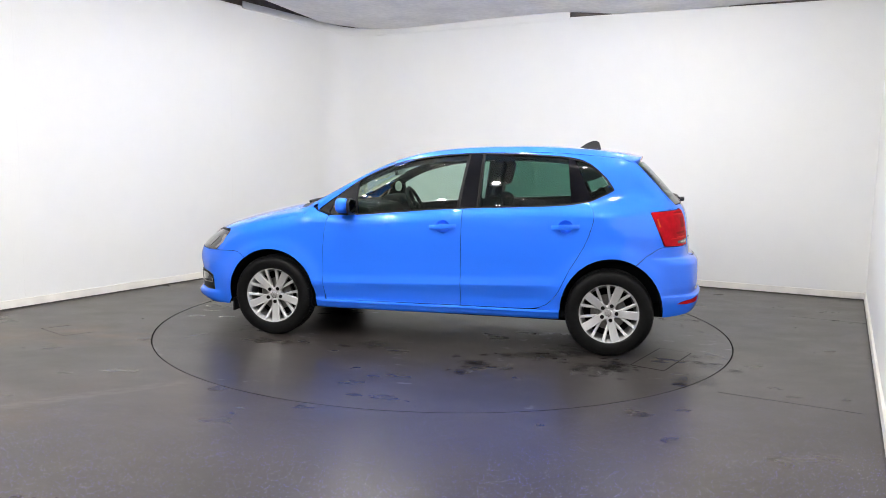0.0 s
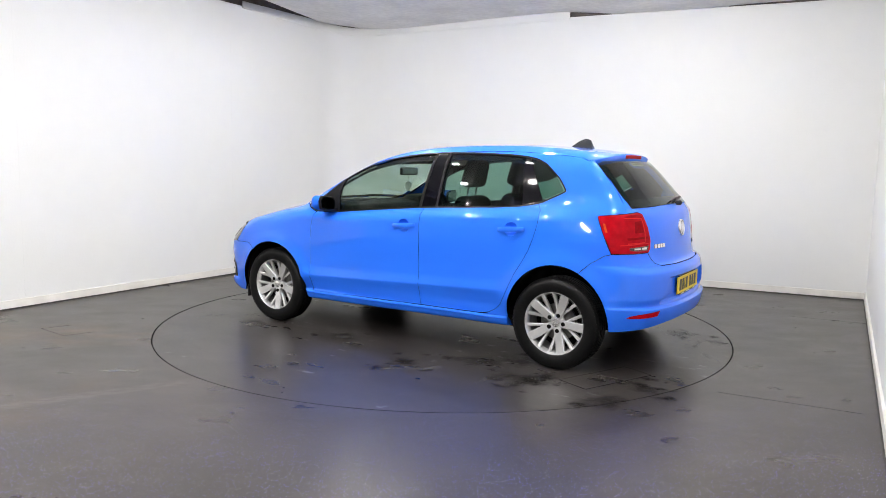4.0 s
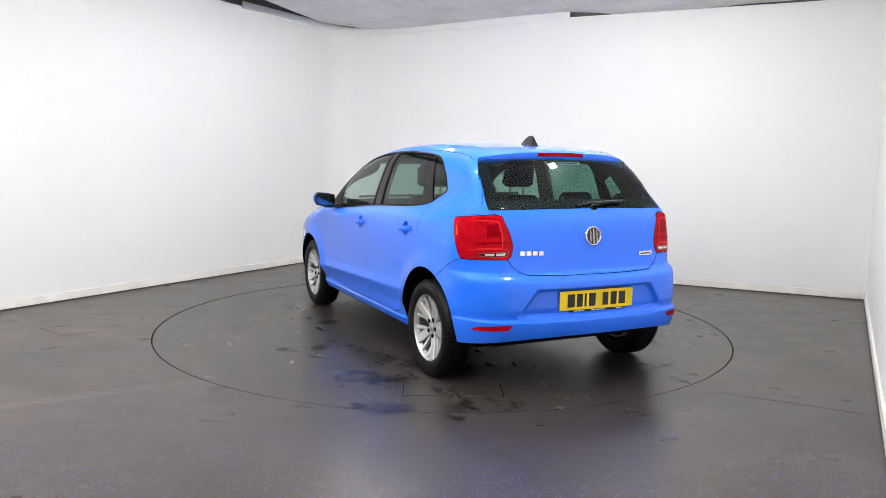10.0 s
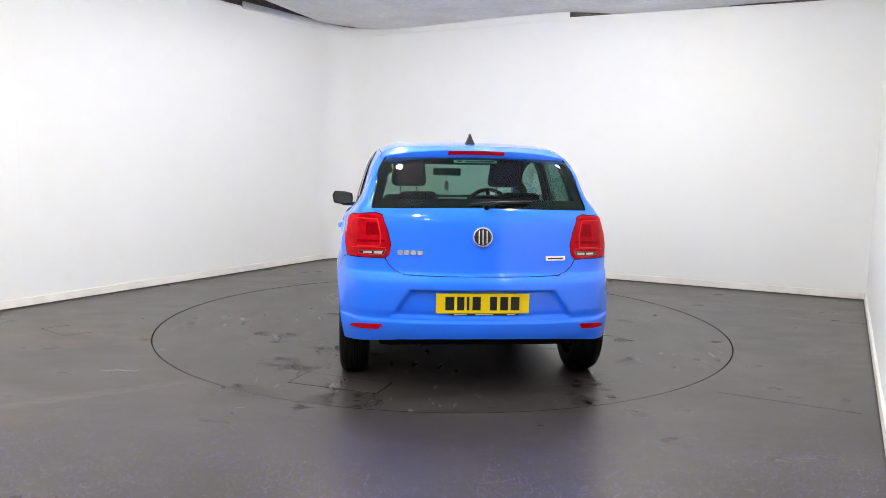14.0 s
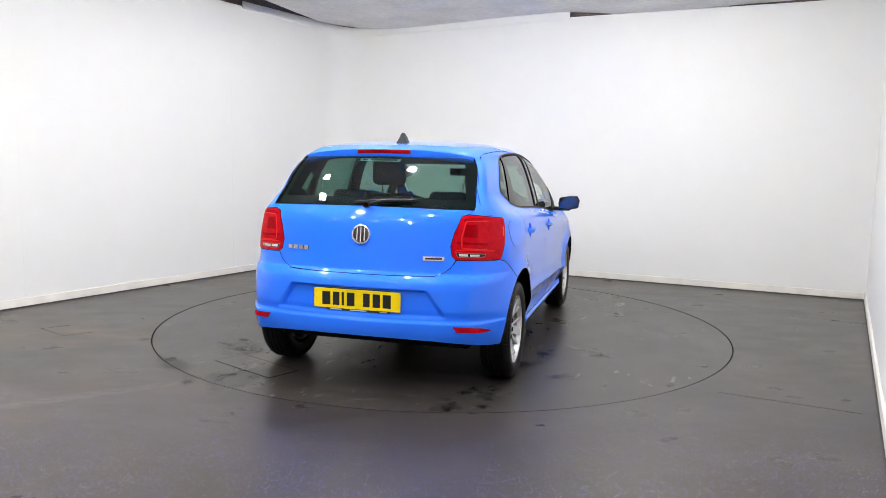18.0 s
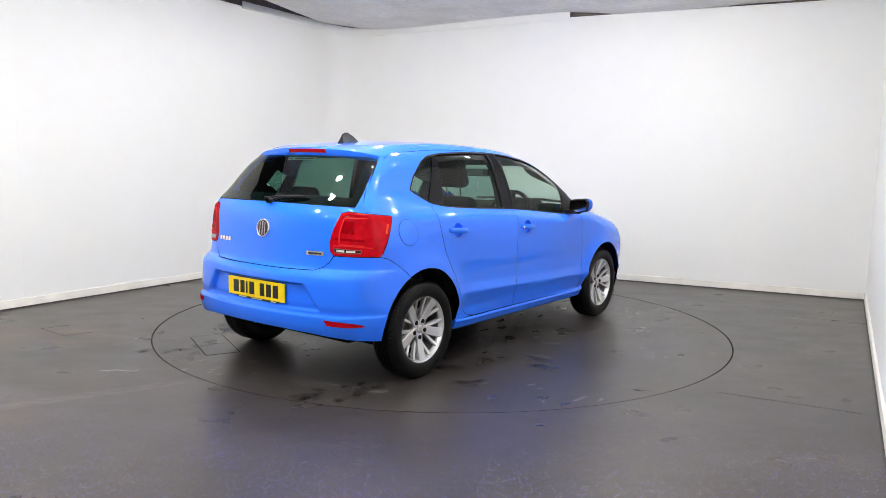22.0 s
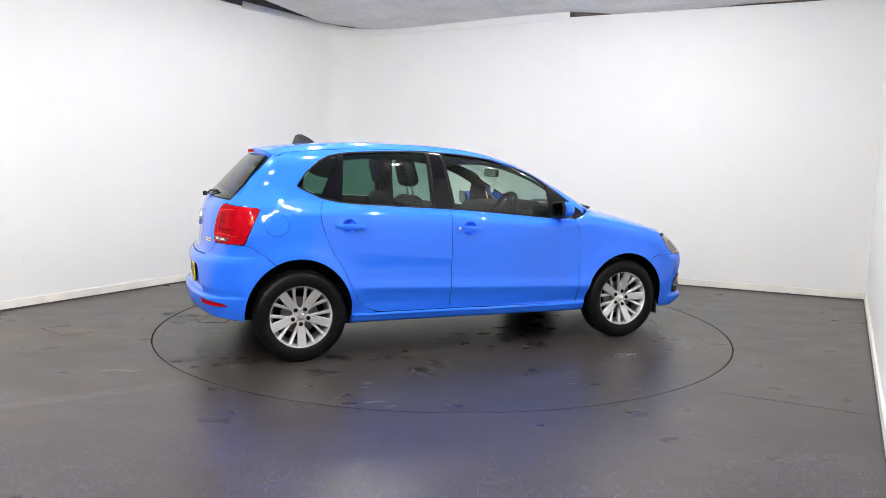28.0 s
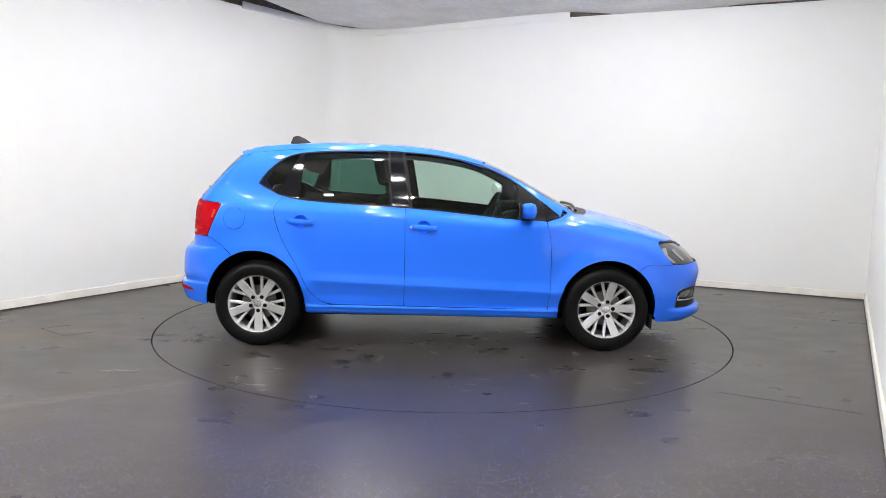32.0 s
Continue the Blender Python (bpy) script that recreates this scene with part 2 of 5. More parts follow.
def lathe(profile, segs, axis="y", closed=False):
    """(radius, offset) pairs turned round an axis."""
    verts, faces = [], []
    n = len(profile)
    for i in range(segs):
        a = 2 * math.pi * i / segs
        for r, o in profile:
            c, s = r * math.cos(a), r * math.sin(a)
            verts.append((c, o, s) if axis == "y" else (c, s, o))
    for i in range(segs):
        j = (i + 1) % segs
        for k in range(n if closed else n - 1):
            l = (k + 1) % n
            faces.append((i * n + k, j * n + k, j * n + l, i * n + l))
    bm = bmesh.new()
    vs = [bm.verts.new(v) for v in verts]
    for f in faces:
        bm.faces.new([vs[i] for i in f])
    bmesh.ops.remove_doubles(bm, verts=bm.verts, dist=1e-6)
    bmesh.ops.recalc_face_normals(bm, faces=bm.faces)
    return bm


def tube_bm(points, radius, segs=8):
    bm = bmesh.new()
    rings = []
    pts = [Vector(p) for p in points]
    for i, p in enumerate(pts):
        d = (pts[min(i + 1, len(pts) - 1)] - pts[max(i - 1, 0)]).normalized()
        u = d.orthogonal().normalized() if i == 0 else (u - d * u.dot(d)).normalized()
        w = d.cross(u)
        rings.append([bm.verts.new(p + radius * (math.cos(2 * math.pi * k / segs) * u + math.sin(2 * math.pi * k / segs) * w)) for k in range(segs)])
    for a, b in zip(rings, rings[1:]):
        for k in range(segs):
            bm.faces.new((a[k], a[(k + 1) % segs], b[(k + 1) % segs], b[k]))
    bm.faces.new(rings[0][::-1])
    bm.faces.new(rings[-1])
    bmesh.ops.recalc_face_normals(bm, faces=bm.faces)
    return bm


# ---------------------------------------------------------------- room
CORNER = Vector((-1.424, 4.036, 0))
LEFT_DIR = Vector((0.5139, 0.8579, 0)).normalized()
BACK_DIR = Vector((0.909, -0.417, 0)).normalized()
RIGHT_END = Vector((4.29, 1.41, 0))
RIGHT_DIR = Vector((-0.473, -0.881, 0)).normalized()
WALL_TOP, LEFT_TOP = 2.99, 3.015
TURN = 0.42
L_START = CORNER - LEFT_DIR * 13.2
L_END = CORNER - LEFT_DIR * TURN
B_START = CORNER + BACK_DIR * TURN
R_STOP = RIGHT_END + RIGHT_DIR * 6.55
FRONT_Y = -7.6


def arc_points(n=18):
    """The round corner between the two long walls (a quadratic sweep, tangent to both)."""
    pts = []
    for i in range(n + 1):
        t = i / n
        pts.append(L_END * (1 - t) ** 2 + CORNER * (2 * t * (1 - t)) + B_START * t ** 2)
    return pts


def strip(name, path, z0, z1, thick, mat, side=1.0, label="", category="", smooth=False, lift=0.0):
    """An upright strip along a ground path; the room lies to the right of the path and thickness goes to the left."""
    verts, faces = [], []
    n = len(path)
    for i, p in enumerate(path):
        d = (path[min(i + 1, n - 1)] - path[max(i - 1, 0)]).normalized()
        out = Vector((-d.y, d.x, 0)) * side
        for q in (p + out * lift, p + out * (thick + lift)):
            for z in (z0, z1):
                verts.append((q.x, q.y, z))
    for i in range(n - 1):
        a, b = 4 * i, 4 * i + 4
        faces += [(a, b, b + 1, a + 1), (a + 2, a + 3, b + 3, b + 2), (a + 1, b + 1, b + 3, a + 3), (a, a + 2, b + 2, b)]
    e = 4 * (n - 1)
    faces += [(0, 1, 3, 2), (e, e + 2, e + 3, e + 1)]
    bm = bmesh.new()
    vs = [bm.verts.new(v) for v in verts]
    for f in faces:
        bm.faces.new([vs[k] for k in f])
    bmesh.ops.recalc_face_normals(bm, faces=bm.faces)
    ob = part(name, bm, mat, smooth=40 if smooth else False)
    return tagged(ob, label, category, kind="structure")


def room():
    arc = arc_points()
    l_mid = CORNER - LEFT_DIR * 7.2
    strip("wall_left", [l_mid, L_END], 0, LEFT_TOP, 0.12, WALL, label="plain white painted studio wall", category="wall")
    # the grey walls are unseen, added to tone down the car's reflections
    strip("wall_side", [L_START, l_mid], 0, WALL_TOP, 0.12, UNSEEN_GREY, label="unseen grey wall added beyond the white one", category="wall")
    strip("wall_corner", arc, 0, WALL_TOP, 0.12, WALL, label="rounded white studio wall corner", category="wall", smooth=True)
    strip("wall_back", [B_START, RIGHT_END], 0, WALL_TOP, 0.12, WALL, label="plain white painted studio wall with faint joint", category="wall")
    strip("wall_right", [RIGHT_END, R_STOP], 0, WALL_TOP, 0.12, WALL, label="plain white painted side wall", category="wall")
    ret = [R_STOP, Vector((R_STOP.x + 0.35, FRONT_Y, 0))]
    strip("wall_return", ret, 0, WALL_TOP, 0.12, UNSEEN_GREY, label="unseen grey wall added along the right", category="wall")
    strip("wall_front", [ret[1], Vector((L_START.x, FRONT_Y, 0))], 0, WALL_TOP, 0.12, UNSEEN_GREY, label="unseen grey wall added behind the studio", category="wall")
    # skirting boards, each with a dark sealed foot
    for name, path, sm in (("baseboard_left", [l_mid, L_END], False), ("baseboard_corner", arc, True), ("baseboard_back", [B_START, RIGHT_END - BACK_DIR * 0.02], False), ("baseboard_right", [RIGHT_END + RIGHT_DIR * 0.02, R_STOP], False)):
        strip(name, path, 0.004, 0.078, 0.016, SKIRT, label="low white painted skirting board", category="skirting board", smooth=sm, lift=-0.017)
        strip("trim", path, 0.0, 0.012, 0.006, SKIRT_EDGE, label="dark sealed floor joint under skirting", category="trim", smooth=sm, lift=-0.024)
    # top trim round the corner: a bent board that sinks towards the corner
    legs = [(CORNER - LEFT_DIR * q, 2.957 + 0.021 * q, 3.068) for q in np.linspace(1.72, TURN, 10)]
    legs += [(p, 2.972 - 0.050 * step(i, 0, 18), 3.066 - 0.046 * step(i, 0, 18)) for i, p in enumerate(arc) if 0 < i < 18]
    legs += [(CORNER + BACK_DIR * q, 2.906 + 0.0175 * q, 3.012 + 0.016 * q) for q in np.linspace(TURN, 3.11, 18)]
    verts, faces = [], []
    for i, (p, z0, z1) in enumerate(legs):
        d = (legs[min(i + 1, len(legs) - 1)][0] - legs[max(i - 1, 0)][0]).normalized()
        inward = Vector((d.y, -d.x, 0))
        for q in (p + inward * 0.012, p + inward * 0.001):
            verts += [(q.x, q.y, z0), (q.x, q.y, z1)]
    for i in range(len(legs) - 1):
        k = 4 * i
        faces += [(k, k + 1, k + 5, k + 4), (k + 2, k + 6, k + 7, k + 3), (k, k + 4, k + 6, k + 2), (k + 1, k + 3, k + 7, k + 5)]
    e = 4 * len(legs) - 4
    faces += [(0, 2, 3, 1), (e, e + 1, e + 3, e + 2)]
    tagged(part("trim_top", (verts, faces), WALL, smooth=40), "thin white bent trim board under the ceiling", "trim", kind="structure")
    # brown strip colours in the shade of the void above the wall heads
    whole = [L_START] + arc + [RIGHT_END, R_STOP]
    strip("wall_void", whole, 3.002, 3.40, 0.10, VOID, label="dark strip standing in for the shaded gap above the wall", category="wall", lift=0.03)
    # faint vertical joints in the wall lining
    for s in (2.2, 4.5):
        p = CORNER + BACK_DIR * s
        strip("trim_joint", [p, p + BACK_DIR * 0.003], 0.08, 2.93, 0.0006, WALL, label="faint vertical joint in wall lining", category="trim", lift=-0.0015)
    for s in (1.9, 4.3):
        p = CORNER - LEFT_DIR * s
        strip("trim_joint", [p, p + LEFT_DIR * 0.003], 0.08, 2.99, 0.0006, WALL, label="faint vertical joint in wall lining", category="trim", lift=-0.0015)
    # faint scuffs low on the back wall
    for along, z, w, h in ((4.44, 0.62, 0.10, 0.004), (4.30, 0.30, 0.018, 0.03), (4.33, 0.22, 0.03, 0.012), (4.47, 0.25, 0.012, 0.02), (4.58, 0.14, 0.004, 0.11), (4.62, 0.58, 0.03, 0.006), (4.36, 0.40, 0.02, 0.006), (5.5, 0.45, 0.05, 0.004), (3.0, 1.1, 0.02, 0.004)):
        p = CORNER + BACK_DIR * along
        strip("wall_scuff", [p, p + BACK_DIR * w], z, z + h, 0.0005, MARK, label="faint grey scuff on the white wall", category="scuff mark", lift=-0.001)
    # ceiling: one sagging sheet
    level = soft_curve((-0.5, 3.062), (0.1, 3.056), (0.4, 3.012), (0.84, 2.990), (1.63, 3.013), (2.36, 3.035), (3.04, 3.050), (3.4, 3.022), (3.75, 2.992), (4.3, 2.990), (4.87, 3.003), (5.5, 3.012), (8.0, 3.03), blur=0.03)

    def ceil_z(p):
        return float(level((p - CORNER).dot(BACK_DIR))) + 0.003 * math.sin(3.1 * p.x + 1.7 * p.y)
    verts, faces = [], []
    nx, ny = 60, 60
    for i in range(nx + 1):
        for j in range(ny + 1):
            a = -0.3 + 13.8 * (j / ny) ** 1.5
            # the sheet draws away from the left wall and leaves a dark shaft
            edge = -0.25 if a < 0.35 else -0.25 + 0.25 * min(1.0, (a - 0.35) / 0.15) + 0.25 * max(0.0, min(a, 4.0) - 0.40)
            base = CORNER + BACK_DIR * (edge + (8.6 - edge) * i / nx) - LEFT_DIR * a
            verts.append((base.x, base.y, ceil_z(base)))
    for i in range(nx):
        for j in range(ny):
            a = i * (ny + 1) + j
            faces.append((a, a + 1, a + ny + 2, a + ny + 1))
    base = len(verts)
    verts += [(x, y, z + 0.2) for x, y, z in verts]
    faces += [tuple(base + k for k in f[::-1]) for f in faces]
    ob = part("ceiling", (verts, faces), CEIL, smooth=True)
    tagged(ob, "grey stained sagging ceiling boards", "ceiling", kind="structure")


DISC_R, DISC_AT = 2.255, (0.004, 0.050)


def floor_and_table():
    # floor with a round opening, a groove ring and the turntable disc
    segs = 160
    bm = bmesh.new()
    cx, cy = DISC_AT
    inner = [bm.verts.new((cx + math.cos(2 * math.pi * i / segs) * (DISC_R + 0.006), cy + 0.0068 + math.sin(2 * math.pi * i / segs) * (DISC_R + 0.006), 0)) for i in range(segs)]
    lip = lathe([(DISC_R + 0.0065, -0.001), (DISC_R + 0.0065, -0.06)], 160, "z")
    outer = []
    for i in range(segs):
        a = 2 * math.pi * i / segs
        c, s = math.cos(a), math.sin(a)
        k = 12.0 / max(abs(c), abs(s))
        outer.append(bm.verts.new((c * k, s * k, 0)))
    for i in range(segs):
        j = (i + 1) % segs
        bm.faces.new((inner[i], outer[i], outer[j], inner[j]))
    ob = part("floor", bm, FLOOR)
    tagged(ob, "dark grey speckled vinyl floor, scuffed and glossy", "floor", kind="structure")
    tagged(part("floor_lip", lip, GAPM), "dark edge of the turntable opening", "floor", kind="structure").location = (cx, cy + 0.0068, 0)
    pit = part("floor_pit", lathe([(0.0, -0.06), (DISC_R + 0.02, -0.06)], 96, "z"), GAPM)
    pit.location = (cx, cy, 0)
    tagged(pit, "dark pit under the turntable", "floor", kind="structure")
    table = tagged(new("turntable"), "round dark speckled vinyl turntable with wet patches", "turntable")
    R = DISC_R - 0.006
    part("disc", lathe([(0.0, 0.0), (R, 0.0)], 160, "z"), DISC, table)
    part("disc_rim", lathe([(R - 0.0005, -0.0005), (R - 0.0005, -0.05)], 160, "z"), GAPM, table)
    bpy.context.view_layer.update()
    # joints and hatches of the fixed floor
    def joint(p, q, w=0.004):
        d = Vector(q) - Vector(p)
        m = pose(p[0], p[1], 0, rz=math.degrees(math.atan2(d.y, d.x)))
        j = part("floor_joint", box_bm(0, d.length, -w / 2, w / 2, -0.004, 0.0012, m=m), GAPM)
        tagged(j, "thin dark joint in the vinyl floor", "floor joint", kind="structure")
    for quad in (((-3.06, -0.46), (-2.90, -0.32), (-2.62, -0.53), (-2.78, -0.67)),):
        for k in range(4):
            if k != 1:
                joint(quad[k], quad[(k + 1) % 4], 0.0018)
    joint((1.63, -1.75), (2.30, -2.10), 0.0014)
    joint((3.1, 0.55), (3.9, 0.15), 0.0014)
    # access hatch let into the disc
    m = pose(-1.69, 0.76, 0, rz=66)
    hl, hw = 0.285, 0.11
    for (x0, x1, y0, y1) in ((-hl, hl, -hw - 0.006, -hw), (-hl, hl, hw, hw + 0.006), (-hl - 0.006, -hl, -hw, hw), (hl, hl + 0.006, -hw, hw)):
        part("hatch_joint", box_bm(x0, x1, y0, y1, -0.01, 0.0012, m=m), GAPM, table)
    part("hatch_cover", box_bm(-hl, hl, -hw, hw, -0.01, 0.0022, 0.001, 1, m=m), DISC, table)
    # wet blotches, tyre prints and pale marks on the disc: thin films on one shared round sheet
    rng = random.Random(5)
    bm = bmesh.new()
    bmesh.ops.create_circle(bm, cap_ends=True, segments=28, radius=1.0)
    sheet = bpy.data.meshes.new("film")
    bm.to_mesh(sheet)
    bm.free()
    films = {}

    def film_of(mat):
        if mat.name not in films:
            films[mat.name] = sheet.copy()
            films[mat.name].materials.append(mat)
        return films[mat.name]

    def blotch(x, y, a, b, turn, mat, name, z):
        ob = new(name, film_of(mat))
        ob.parent = table
        ob.matrix_basis = pose(x, y, z + rng.uniform(0, 0.0004), rz=turn) @ Matrix.Diagonal((a, b, 1, 1))
    wet_spots = ((0.33, 0.88, 0.13), (-0.45, 1.19, 0.11), (-0.41, 1.42, 0.07), (-1.09, 0.74, 0.16), (-1.15, 1.10, 0.10), (-1.29, 1.12, 0.12), (-1.39, 1.14, 0.08), (-1.36, 0.94, 0.06), (-1.97, 0.86, 0.11), (-1.85, 1.21, 0.16), (-0.40, 1.43, 0.06), (-0.48, 1.21, 0.08), (-0.68, 1.28, 0.06), (-0.49, 0.97, 0.05), (-1.13, 1.20, 0.07), (-1.29, 1.24, 0.07), (-0.88, 0.88, 0.16), (-1.34, 1.01, 0.12), (-1.75, 1.37, 0.06), (0.35, -0.90, 0.06), (-0.75, -0.95, 0.09), (-1.07, -0.88, 0.11), (-2.07, -0.63, 0.09), (-1.78, -0.76, 0.11), (-1.29, -1.14, 0.10), (-0.67, -1.28, 0.08), (0.40, -0.93, 0.08), (-0.52, -1.21, 0.09), (-0.66, -1.35, 0.07), (0.03, -1.53, 0.06), (-0.71, -2.03, 0.06))
    for x, y, r in wet_spots:
        blotch(x, y, r * 1.25, r * rng.uniform(0.8, 1.1), rng.uniform(0, 180), WETMARK, "wet_patch", 0.0010)
        blotch(x + rng.uniform(-1.6, 1.6) * r, y + rng.uniform(-1.6, 1.6) * r, r * 0.6, r * 0.4, rng.uniform(0, 180), WETMARK, "wet_patch", 0.0010)
    # rows of tread prints behind the wheels
    for x0, y0 in ((-1.62, -0.66), (-1.62, -0.80), (-1.62, 0.66), (-1.62, 0.80)):
        for i in range(11):
            if rng.random() < 0.7:
                blotch(x0 - 0.05 * i + rng.uniform(-0.02, 0.02), y0 + rng.uniform(-0.03, 0.03), rng.uniform(0.02, 0.07), rng.uniform(0.03, 0.06), rng.uniform(-20, 20), WETMARK, "tyre_print", 0.0016)
    pale_spots = ((1.70, 1.01), (1.63, 0.92), (1.44, 0.73), (1.37, 0.60), (-1.82, -0.58), (-1.95, -0.40), (-2.09, -0.16), (-1.76, -0.70), (0.30, 0.91), (-0.87, 0.93), (-0.68, 1.23), (-1.10, 1.27), (-1.26, 1.24), (-0.46, 1.41), (-0.94, -0.75), (-1.76, -0.85), (-1.55, -0.86), (-0.51, -1.24), (-0.60, -1.32), (-0.69, -1.39), (0.93, -1.00), (0.90, -1.21), (0.87, -1.41), (-0.42, -1.19), (-0.73, -2.01), (-0.05, -1.06), (0.74, -1.40), (1.21, -1.62), (1.02, -1.78), (0.58, -1.56))
    for x, y in pale_spots:
        turn = 90 + rng.uniform(-35, 35)
        blotch(x, y, rng.uniform(0.07, 0.13), rng.uniform(0.025, 0.05), turn, PALEFILM, "dry_mark", 0.0022)
        blotch(x + rng.uniform(-0.1, 0.1), y + rng.uniform(-0.1, 0.1), 0.05, 0.018, turn + rng.uniform(-20, 20), PALEFILM, "dry_mark", 0.0022)
    return table


LAMP_SPOTS = ((2.2, 2.0), (1.7, 4.6), (3.5, 2.4), (3.2, 3.9), (3.3, 5.2), (5.0, 2.4), (4.8, 3.6), (4.8, 5.3), (6.4, 1.9), (6.4, 3.2), (6.4, 4.6), (8.0, 1.8), (8.0, 3.0), (8.0, 4.2), (7.6, 5.4), (9.4, 2.1), (9.4, 3.4), (9.2, 4.7))


def ceiling_lights():
    """Small square spotlights under the ceiling, over and behind the turntable."""
    first = tagged(new("ceiling_light"), "small square lit white ceiling spotlight", "ceiling light", group="ceiling lights")
    w = 0.050
    part("diffuser", box_bm(-w, w, -w, w, -0.030, 0.012, 0.006, 2), LAMPGLOW, first)
    for x0, x1, y0, y1 in ((-w - 0.02, w + 0.02, -w - 0.02, -w), (-w - 0.02, w + 0.02, w, w + 0.02), (-w - 0.02, -w, -w, w), (w, w + 0.02, -w, w)):
        part("frame", box_bm(x0, x1, y0, y1, 0, 0.03, 0.002, 1), SKIRT, first)
    turn = math.degrees(math.atan2(LEFT_DIR.y, LEFT_DIR.x))
    spots = [CORNER - LEFT_DIR * a + BACK_DIR * b for a, b in LAMP_SPOTS]
    first.matrix_basis = pose(spots[0].x, spots[0].y, 2.985, rz=turn)
    for p in spots[1:]:
        copy_thing(first, pose(p.x, p.y, 2.985, rz=turn))


# ---------------------------------------------------------------- the car's outer skin, as one smooth field
def curve(*pairs):
    """A smooth curve through (a, b) pairs, sampled to a table."""
    xs = np.array([p[0] for p in pairs], float)
    ys = np.array([p[1] for p in pairs], float)
    h = np.diff(xs)
    d = np.diff(ys) / h
    m = np.concatenate([[d[0]], np.where(d[:-1] * d[1:] > 0, 2 * d[:-1] * d[1:] / (d[:-1] + d[1:] + 1e-12 * np.sign(d[1:])), 0), [d[-1]]])
    g = np.linspace(xs[0], xs[-1], 600)
    i = np.clip(np.searchsorted(xs, g) - 1, 0, len(h) - 1)
    t = (g - xs[i]) / h[i]
    v = ys[i] * (1 + 2 * t) * (1 - t) ** 2 + m[i] * h[i] * t * (1 - t) ** 2 + ys[i + 1] * t * t * (3 - 2 * t) + m[i + 1] * h[i] * t * t * (t - 1)
    slope0, slope1 = d[0], d[-1]

    def at(x):
        x = np.asarray(x, float)
        return np.interp(x, g, v) + np.minimum(x - xs[0], 0) * slope0 + np.maximum(x - xs[-1], 0) * slope1
    return at


def soft_curve(*pairs, blur=0.05):
    f = curve(*pairs)
    a, b = pairs[0][0] - 0.3, pairs[-1][0] + 0.3
    g = np.linspace(a, b, 900)
    step = g[1] - g[0]
    k = np.exp(-0.5 * (np.arange(-60, 61) * step / blur) ** 2)
    k /= k.sum()
    ext = np.concatenate([g[0] + step * np.arange(-60, 0), g, g[-1] + step * np.arange(1, 61)])
    v = np.convolve(f(ext), k, "valid")
    return lambda x: np.interp(np.asarray(x, float), g, v)


ROOF = soft_curve((-1.75, 1.315), (-1.5, 1.385), (-1.344, 1.412), (-1.066, 1.442), (-0.725, 1.458), (-0.30, 1.449), (0.043, 1.419), (0.344, 1.348), (0.56, 1.252), (0.823, 1.110), (1.02, 1.000), (1.25, 0.868), (1.6, 0.66), blur=0.06)
BONNET = soft_curve((-2.0, 0.955), (-1.6, 0.970), (-1.25, 0.993), (-0.9, 0.993), (-0.6, 0.981), (-0.35, 0.967), (-0.1, 0.952), (0.33, 0.914), (0.6, 0.895), (0.8, 0.905), (0.93, 0.965), (1.02, 0.985), (1.15, 0.974), (1.435, 0.912), (1.698, 0.836), (1.88, 0.752), (2.0, 0.66), (2.1, 0.55), blur=0.03)
SIDE_Z = curve((0.0, 0.70), (0.20, 0.755), (0.235, 0.800), (0.275, 0.806), (0.300, 0.788), (0.36, 0.8010), (0.40, 0.8130), (0.428, 0.8222), (0.432, 0.8222), (0.445, 0.8196), (0.50, 0.8112), (0.56, 0.8110), (0.68, 0.8150), (0.80, 0.8182), (0.88, 0.8172), (0.95, 0.809), (1.02, 0.794), (1.1, 0.770))
SIDE_S = curve((0.0, 0.70), (0.20, 0.770), (0.30, 0.790), (0.45, 0.8110), (0.65, 0.8153), (0.80, 0.8182), (0.88, 0.8172), (0.95, 0.809), (1.02, 0.794), (1.1, 0.770))
PLAN = soft_curve((-2.1, -0.16), (-1.85, -0.085), (-1.6, -0.032), (-1.35, -0.004), (-1.1, 0.004), (-0.6, 0.0), (0.3, 0.0), (0.9, 0.0), (1.2, 0.004), (1.45, -0.006), (1.7, -0.04), (1.9, -0.10), (2.15, -0.20), blur=0.06)
CABIN_PLAN = soft_curve((-1.8, -0.105), (-1.5, -0.062), (-1.25, -0.036), (-0.9, -0.012), (-0.4, 0.0), (0.2, 0.0), (0.6, -0.004), (1.0, -0.02), (1.5, -0.05), blur=0.08)
REAR = curve((0.0, -1.640), (0.22, -1.755), (0.27, -1.815), (0.33, -1.860), (0.385, -1.877), (0.428, -1.880), (0.434, -1.878), (0.441, -1.859), (0.448, -1.853), (0.50, -1.864), (0.60, -1.860), (0.65, -1.852), (0.685, -1.825), (0.70, -1.795), (0.74, -1.786), (0.92, -1.765), (1.00, -1.754), (1.05, -1.735), (1.12, -1.681), (1.2, -1.612), (1.28, -1.536), (1.34, -1.475), (1.5, -1.320))
FRONT = curve((0.0, 1.80), (0.19, 1.97), (0.235, 2.06), (0.262, 2.083), (0.29, 2.080), (0.312, 2.040), (0.44, 2.045), (0.55, 2.065), (0.62, 2.055), (0.70, 2.00), (0.80, 1.90))
ARCHES = ((1.235, 0.312, 0.340, 0.345), (-1.246, 0.312, 0.346, 0.372))


def smax(a, b, k):
    k = np.asarray(k, float)
    h = np.maximum(k - np.abs(a - b), 0) / k
    return np.maximum(a, b) + h * h * k * 0.25


def smin(a, b, k):
    return -smax(-a, -b, k)


